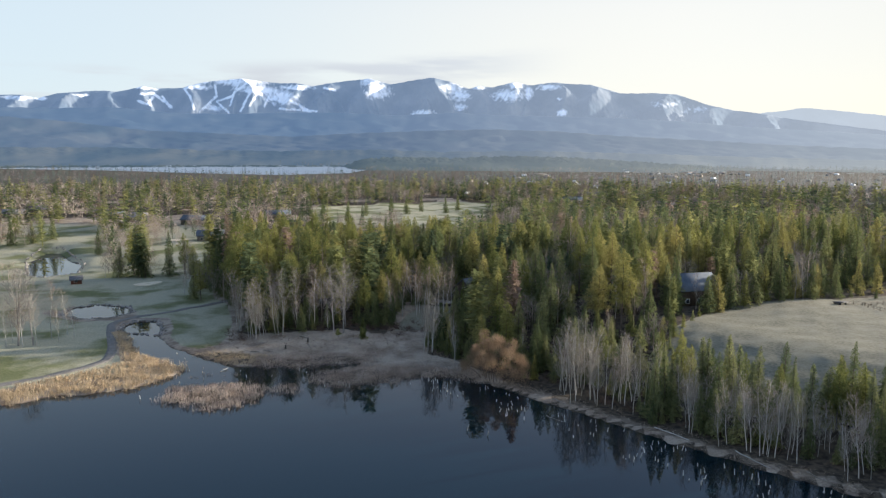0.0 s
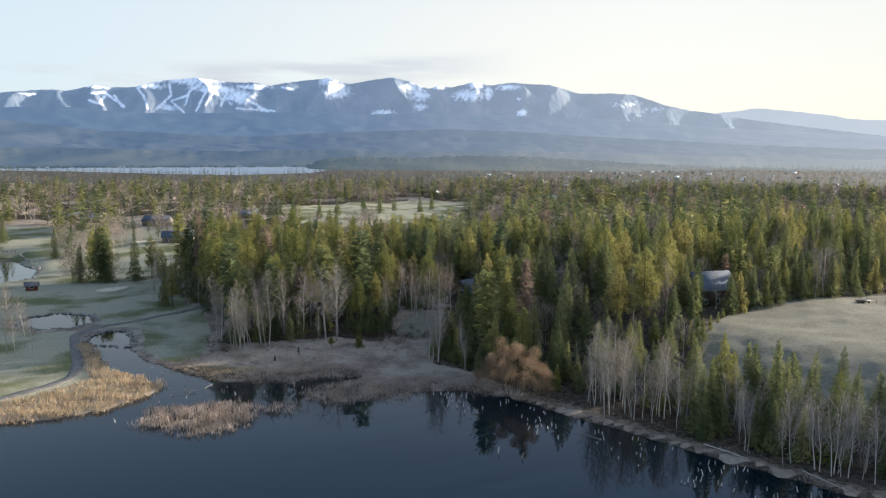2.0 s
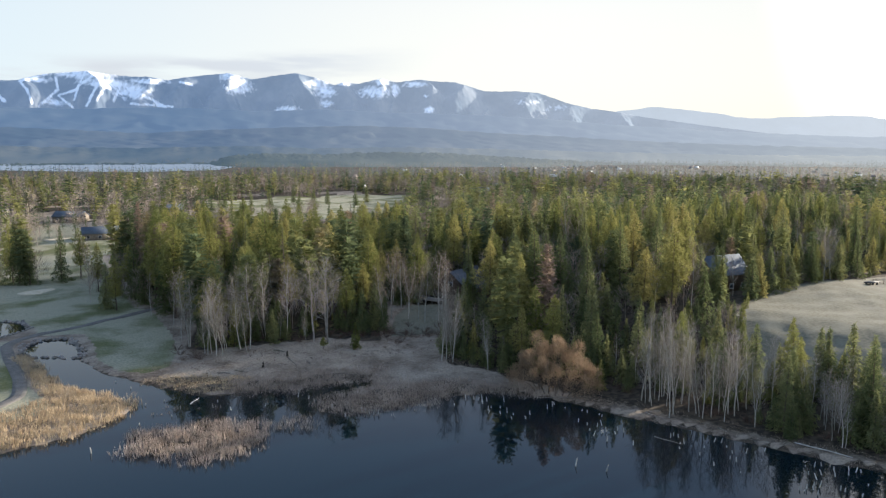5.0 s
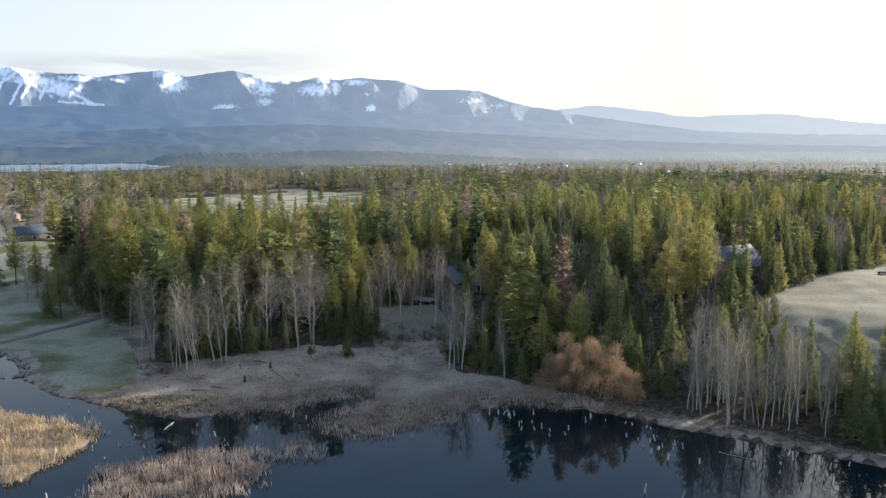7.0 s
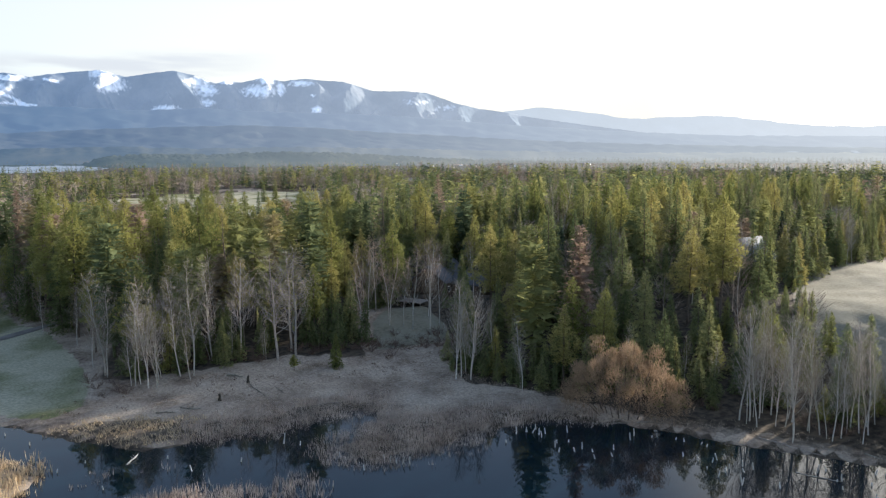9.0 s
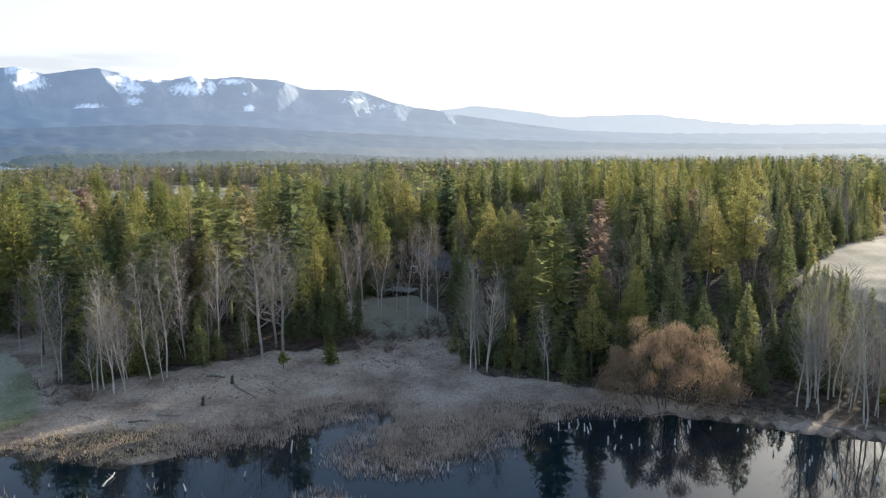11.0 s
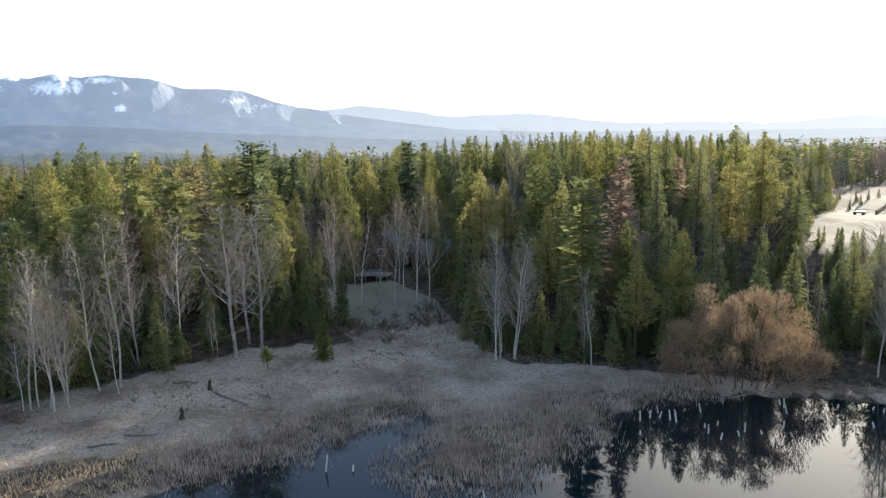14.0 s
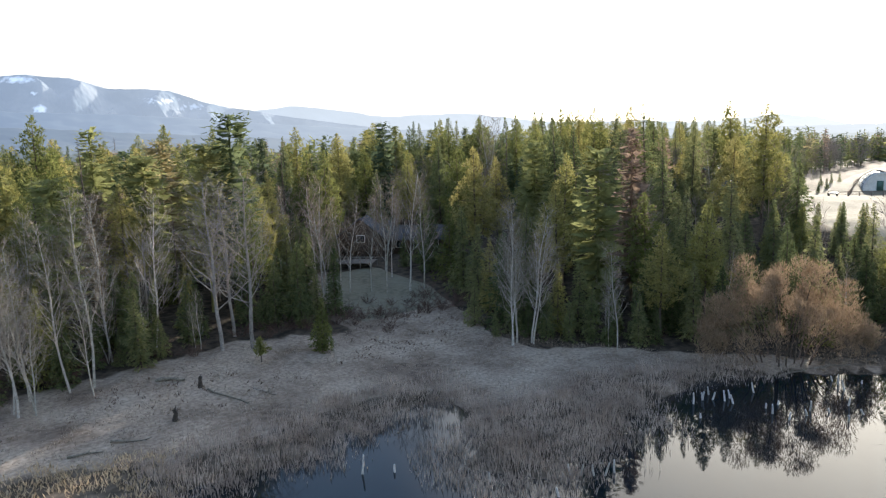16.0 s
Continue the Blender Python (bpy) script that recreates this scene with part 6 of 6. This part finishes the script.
# ---- houses ----
def house(x, y, turn, long, deep, eave, rise, wall_mat, roof_mat, label, chimney=False, over=0.6, windows=3, garage=False, name="house"):
    """A gabled house: walls, two roof slopes, windows with frames, a door; the ridge runs along its length."""
    root = new(name)
    root.matrix_basis = pose(x, y, float(ground_z(x, y)) - 0.05, 0, 0, turn)
    a, b = long / 2, deep / 2
    wall = Soup()
    wall.add([(-a, -b, -0.6), (a, -b, -0.6), (a, b, -0.6), (-a, b, -0.6), (-a, -b, eave), (a, -b, eave), (a, b, eave), (-a, b, eave), (-a, 0, eave + rise), (a, 0, eave + rise)],
             t=[(4, 8, 7), (5, 6, 9)], q=[(0, 1, 5, 4), (1, 2, 6, 5), (2, 3, 7, 6), (3, 0, 4, 7), (3, 2, 1, 0)])
    piece("wall", wall, wall_mat, root)
    slope = rise / b
    for sgn in (-1, 1):
        s = Soup()
        v = []
        for px in (-a - over, a + over):
            for f in (0.0, 1.0):
                yy = sgn * (b + over) * f
                zz = eave + rise - slope * (b + over) * f
                v += [(px, yy, zz + 0.04), (px, yy, zz + 0.24)]
        s.add(v, q=[(0, 1, 3, 2), (4, 6, 7, 5), (1, 5, 7, 3), (0, 2, 6, 4), (2, 3, 7, 6), (0, 4, 5, 1)])
        piece("roof_slope", s, roof_mat, root)
    if chimney:
        c = Soup().box(a * 0.35, -0.5, eave, a * 0.35 + 1.0, 0.5, eave + rise + 1.1)
        piece("chimney", c, M_STONE, root)
    if eave < 1.5:
        return tagged(root, label, "house")
    for side in (-1, 1):
        for k in range(windows):
            wx = -a + long * (k + 0.5) / windows
            frame_ = Soup()
            y0 = side * b
            for bx in ((-0.68, 0.85, -0.6, 2.25), (0.6, 0.85, 0.68, 2.25), (-0.68, 0.85, 0.68, 0.93), (-0.68, 2.17, 0.68, 2.25)):
                frame_.box(wx + bx[0], y0 - 0.05, bx[1], wx + bx[2], y0 + 0.05, bx[3])
            w = piece("window", frame_, M_WHITE, root)
            piece("pane", Soup().box(wx - 0.6, y0 - 0.02, 0.93, wx + 0.6, y0 + 0.02, 2.17), M_GLASS, w)
    for side in (-1, 1):
        w = piece("gable_window", Soup().box(side * a - 0.04, -0.8, eave - 0.9, side * a + 0.04, 0.8, eave + 0.5), M_WHITE, root)
        piece("pane", Soup().box(side * a - 0.06, -0.7, eave - 0.8, side * a + 0.06, 0.7, eave + 0.4), M_GLASS, w)
    d = piece("door", Soup().box(a - 0.04, -b * 0.7, 0, a + 0.05, -b * 0.7 + 0.95, 2.05), M_DARK, root)
    piece("handle", Soup().box(a + 0.05, -b * 0.7 + 0.8, 1.0, a + 0.09, -b * 0.7 + 0.88, 1.08), M_STONE, d)
    return tagged(root, label, "house")


cabin = house(13, 246, 45, 14, 9, 3.6, 3.4, M_DARKWALL, M_ROOF, "dark timber cabin with a grey gabled roof in the clearing", chimney=True)
house(19.5, 238.5, -45, 10, 6, 2.6, 2.0, M_DARKWALL, M_ROOF, "low timber wing with a grey roof beside the cabin", windows=3, name="annex")


def deck(x, y, turn):
    root = new("deck")
    z = float(ground_z(x, y))
    root.matrix_basis = pose(x, y, z, 0, 0, turn)
    for k in range(12):
        piece("plank", Soup().box(-3, -2.2 + k * 0.37, 0.85, 3, -2.2 + k * 0.37 + 0.34, 0.9), M_DECK, root)
    for px in (-2.9, -1, 1, 2.9):
        piece("post", Soup().box(px - 0.06, -2.2, -0.5, px + 0.06, -2.08, 1.85), M_DECK, root)
        piece("post", Soup().box(px - 0.06, 2.08, -0.5, px + 0.06, 2.2, 0.84), M_DECK, root)
    piece("rail", Soup().box(-3, -2.22, 1.85, 3, -2.06, 1.93), M_DECK, root)
    for k in range(24):
        piece("baluster", Soup().box(-2.9 + k * 0.25, -2.16, 0.9, -2.86 + k * 0.25, -2.12, 1.85), M_DECK, root)
    tagged(root, "grey weathered timber deck beside the cabin", "deck")


deck(1.5, 231.5, -45)
house(78, 214, 14, 12, 9, 5.0, 4.2, M_DARKWALL, M_PALEROOF, "dark house with a steep blue-grey metal roof in the wood", windows=3)
house(-29, 327, -15, 13, 9, 5, 3.4, M_DARKWALL, M_ROOF, "brown house with a grey roof among pines")
for x, y, turn, long, lab in [(-121, 524, 15, 17, "tan two-storey house beside the fairway"), (-166, 480, -10, 16, "brown house with a pale roof beside the course"), (-238, 517, 8, 15, "grey house with a pale roof beside the course"),
                              (-308, 512, 5, 20, "brown house with a dark roof beyond the lawn"), (-305, 545, -8, 16, "low house with a grey roof beyond the lawn"), (-213, 497, 20, 15, "pale house with a grey roof behind bare trees"),
                              (154, 772, 10, 18, "house with a pale roof among distant trees"), (87, 476, -20, 15, "house with a pale metal roof among pines"), (-130, 401, 12, 15, "low house with a white roof behind the conifers"),
                              (120, 700, 0, 18, "pale house among distant trees"), (190, 640, 30, 16, "house with a white roof among distant trees")]:
    house(x, y, turn, long, long * 0.62, 3.2, 2.6, M_WALL, M_ROOF if "dark" in lab or "grey roof" in lab else M_METALROOF, lab)
house(-150, 287, 25, 4.0, 3.0, 2.0, 1.1, M_REDWALL, M_ROOF, "small red-brown pump shed beside the pond", windows=1, name="shed")
house(-165, 232, 30, 12, 8, 3.2, 2.4, M_WALL, M_METALROOF, "house with a pale roof behind the birches")


M_SPRUCEPAINT = ramp_mat("green_paint", (0.06, 0.12, 0.10), (0.11, 0.19, 0.16), 1.0, 0.7)


def hoop_barn(x, y, turn, wide, long):
    root = new("hoop_barn")
    root.matrix_basis = pose(x, y, float(ground_z(x, y)), 0, 0, turn)
    th = np.linspace(0, math.pi, 17)
    r = wide / 2
    s = Soup()
    v, k = [], len(th)
    for rr in (r, r - 0.15):
        for yy in (0, long):
            v += [(-math.cos(t) * rr, yy, math.sin(t) * rr * 1.05 - 0.1) for t in th]
    q = []
    for j in range(k - 1):
        q += [(j, j + 1, k + j + 1, k + j), (2 * k + j, 3 * k + j, 3 * k + j + 1, 2 * k + j + 1), (j, 2 * k + j, 2 * k + j + 1, j + 1), (k + j, k + j + 1, 3 * k + j + 1, 3 * k + j)]
    piece("cover", s.add(v, q=q), M_BARN, root, smooth=False)
    for j in range(7):
        yy = long * j / 6
        pts = [(-math.cos(t) * (r + 0.05), yy, math.sin(t) * (r + 0.05) * 1.05) for t in th]
        piece("rib", Soup().tube(pts, [0.06] * k, 5), M_DARK if j else M_BARN, root)
    e = Soup()
    pts = [(-math.cos(t) * (r - 0.2), 0.3, math.sin(t) * (r - 0.2) * 1.05) for t in th]
    e.add(pts + [(0, 0.3, 0)], t=[(j, j + 1, k) for j in range(k - 1)])
    piece("end_wall", e, M_WHITE, root)
    piece("door", Soup().box(-1.4, 0.2, 0, 0.2, 0.28, 2.6), M_SPRUCEPAINT, root, "green barn door")
    tagged(root, "white hoop barn with a rounded cover beyond the meadow", "barn")


hoop_barn(149.7, 210.2, -62, 9, 18)


def rail_fence(line, label):
    root = tagged(new("rail_fence"), label, "fence")
    line = np.array(line, float)
    run = np.concatenate([[0], np.cumsum(np.hypot(*np.diff(line, axis=0).T))])
    u = np.arange(0, run[-1], 2.6)
    x, y = np.interp(u, run, line[:, 0]), np.interp(u, run, line[:, 1])
    z = ground_z(x, y)
    post_me = Soup().box(-0.07, -0.07, -0.4, 0.07, 0.07, 1.3).mesh("fence_post")
    for k in range(len(u)):
        ob = piece("fence_post", post_me, M_FENCE, root)
        ob.matrix_basis = pose(x[k], y[k], z[k])
        if k:
            for h in (0.45, 0.85, 1.2):
                piece("rail", Soup().tube([(x[k - 1], y[k - 1], z[k - 1] + h), (x[k], y[k], z[k] + h)], [0.05, 0.05], 4), M_FENCE, root)


rail_fence([(124, 212), (128, 210), (129.5, 198), (134, 185), (150, 160), (175, 130)], "brown post-and-rail fence across the meadow")
rail_fence([(129, 209.5), (140, 214), (160, 222), (190, 232)], "brown post-and-rail fence behind the barn")


def feeder(x, y, turn):
    root = new("flatbed_trailer")
    root.matrix_basis = pose(x, y, float(ground_z(x, y)), 0, 0, turn)
    piece("bed", Soup().box(-2.4, -1, 0.65, 2.4, 1, 0.85), M_DARK, root)
    for sx in (-1.2, 0.9):
        for sy in (-1.0, 0.8):
            th = np.linspace(0, 6.28, 13)
            w = Soup().tube([(sx, sy, 0.36), (sx, sy + 0.2, 0.36)], [0.36, 0.36], 12)
            piece("wheel", w, M_DARK, root)
    piece("tow_bar", Soup().box(2.4, -0.08, 0.6, 3.8, 0.08, 0.72), M_DARK, root)
    tagged(root, "dark flatbed trailer parked by the meadow fence", "trailer")


feeder(122, 210, 20)


# ---- far town ----
def town():
    rs = np.random.RandomState(123)
    model = {}
    for mat_name, mat in (("pale", M_BARN), ("tan", M_WALL), ("metal", M_METALROOF)):
        s = Soup()
        s.add([(-0.5, -0.5, -0.1), (0.5, -0.5, -0.1), (0.5, 0.5, -0.1), (-0.5, 0.5, -0.1), (-0.5, -0.5, 0.65), (0.5, -0.5, 0.65), (0.5, 0.5, 0.65), (-0.5, 0.5, 0.65), (-0.5, 0, 1), (0.5, 0, 1)],
              t=[(4, 8, 7), (5, 6, 9)], q=[(0, 1, 5, 4), (1, 2, 6, 5), (2, 3, 7, 6), (3, 0, 4, 7), (4, 5, 9, 8), (6, 7, 8, 9)])
        me = s.mesh("town_house")
        me.materials.append(mat)
        model[mat_name] = me
    for k in range(120):
        az = math.radians(rs.uniform(2, 42))
        r = rs.uniform(750, 2000)
        x, y = -20 + r * math.sin(az), 40 + r * math.cos(az)
        ob = new("town_house", model[rs.choice(["pale", "tan", "tan", "tan", "metal"])])
        w = rs.uniform(6, 11) if rs.rand() < 0.92 else rs.uniform(20, 40)
        ob.matrix_basis = pose(x, y, float(ground_z(x, y)), 0, 0, rs.uniform(0, 180)) @ Matrix.Diagonal((w, w * rs.uniform(0.5, 0.8), rs.uniform(2.6, 4.2), 1))
        tagged(ob, "pale gabled house in the distant town", "house", "houses of the distant town")


town()
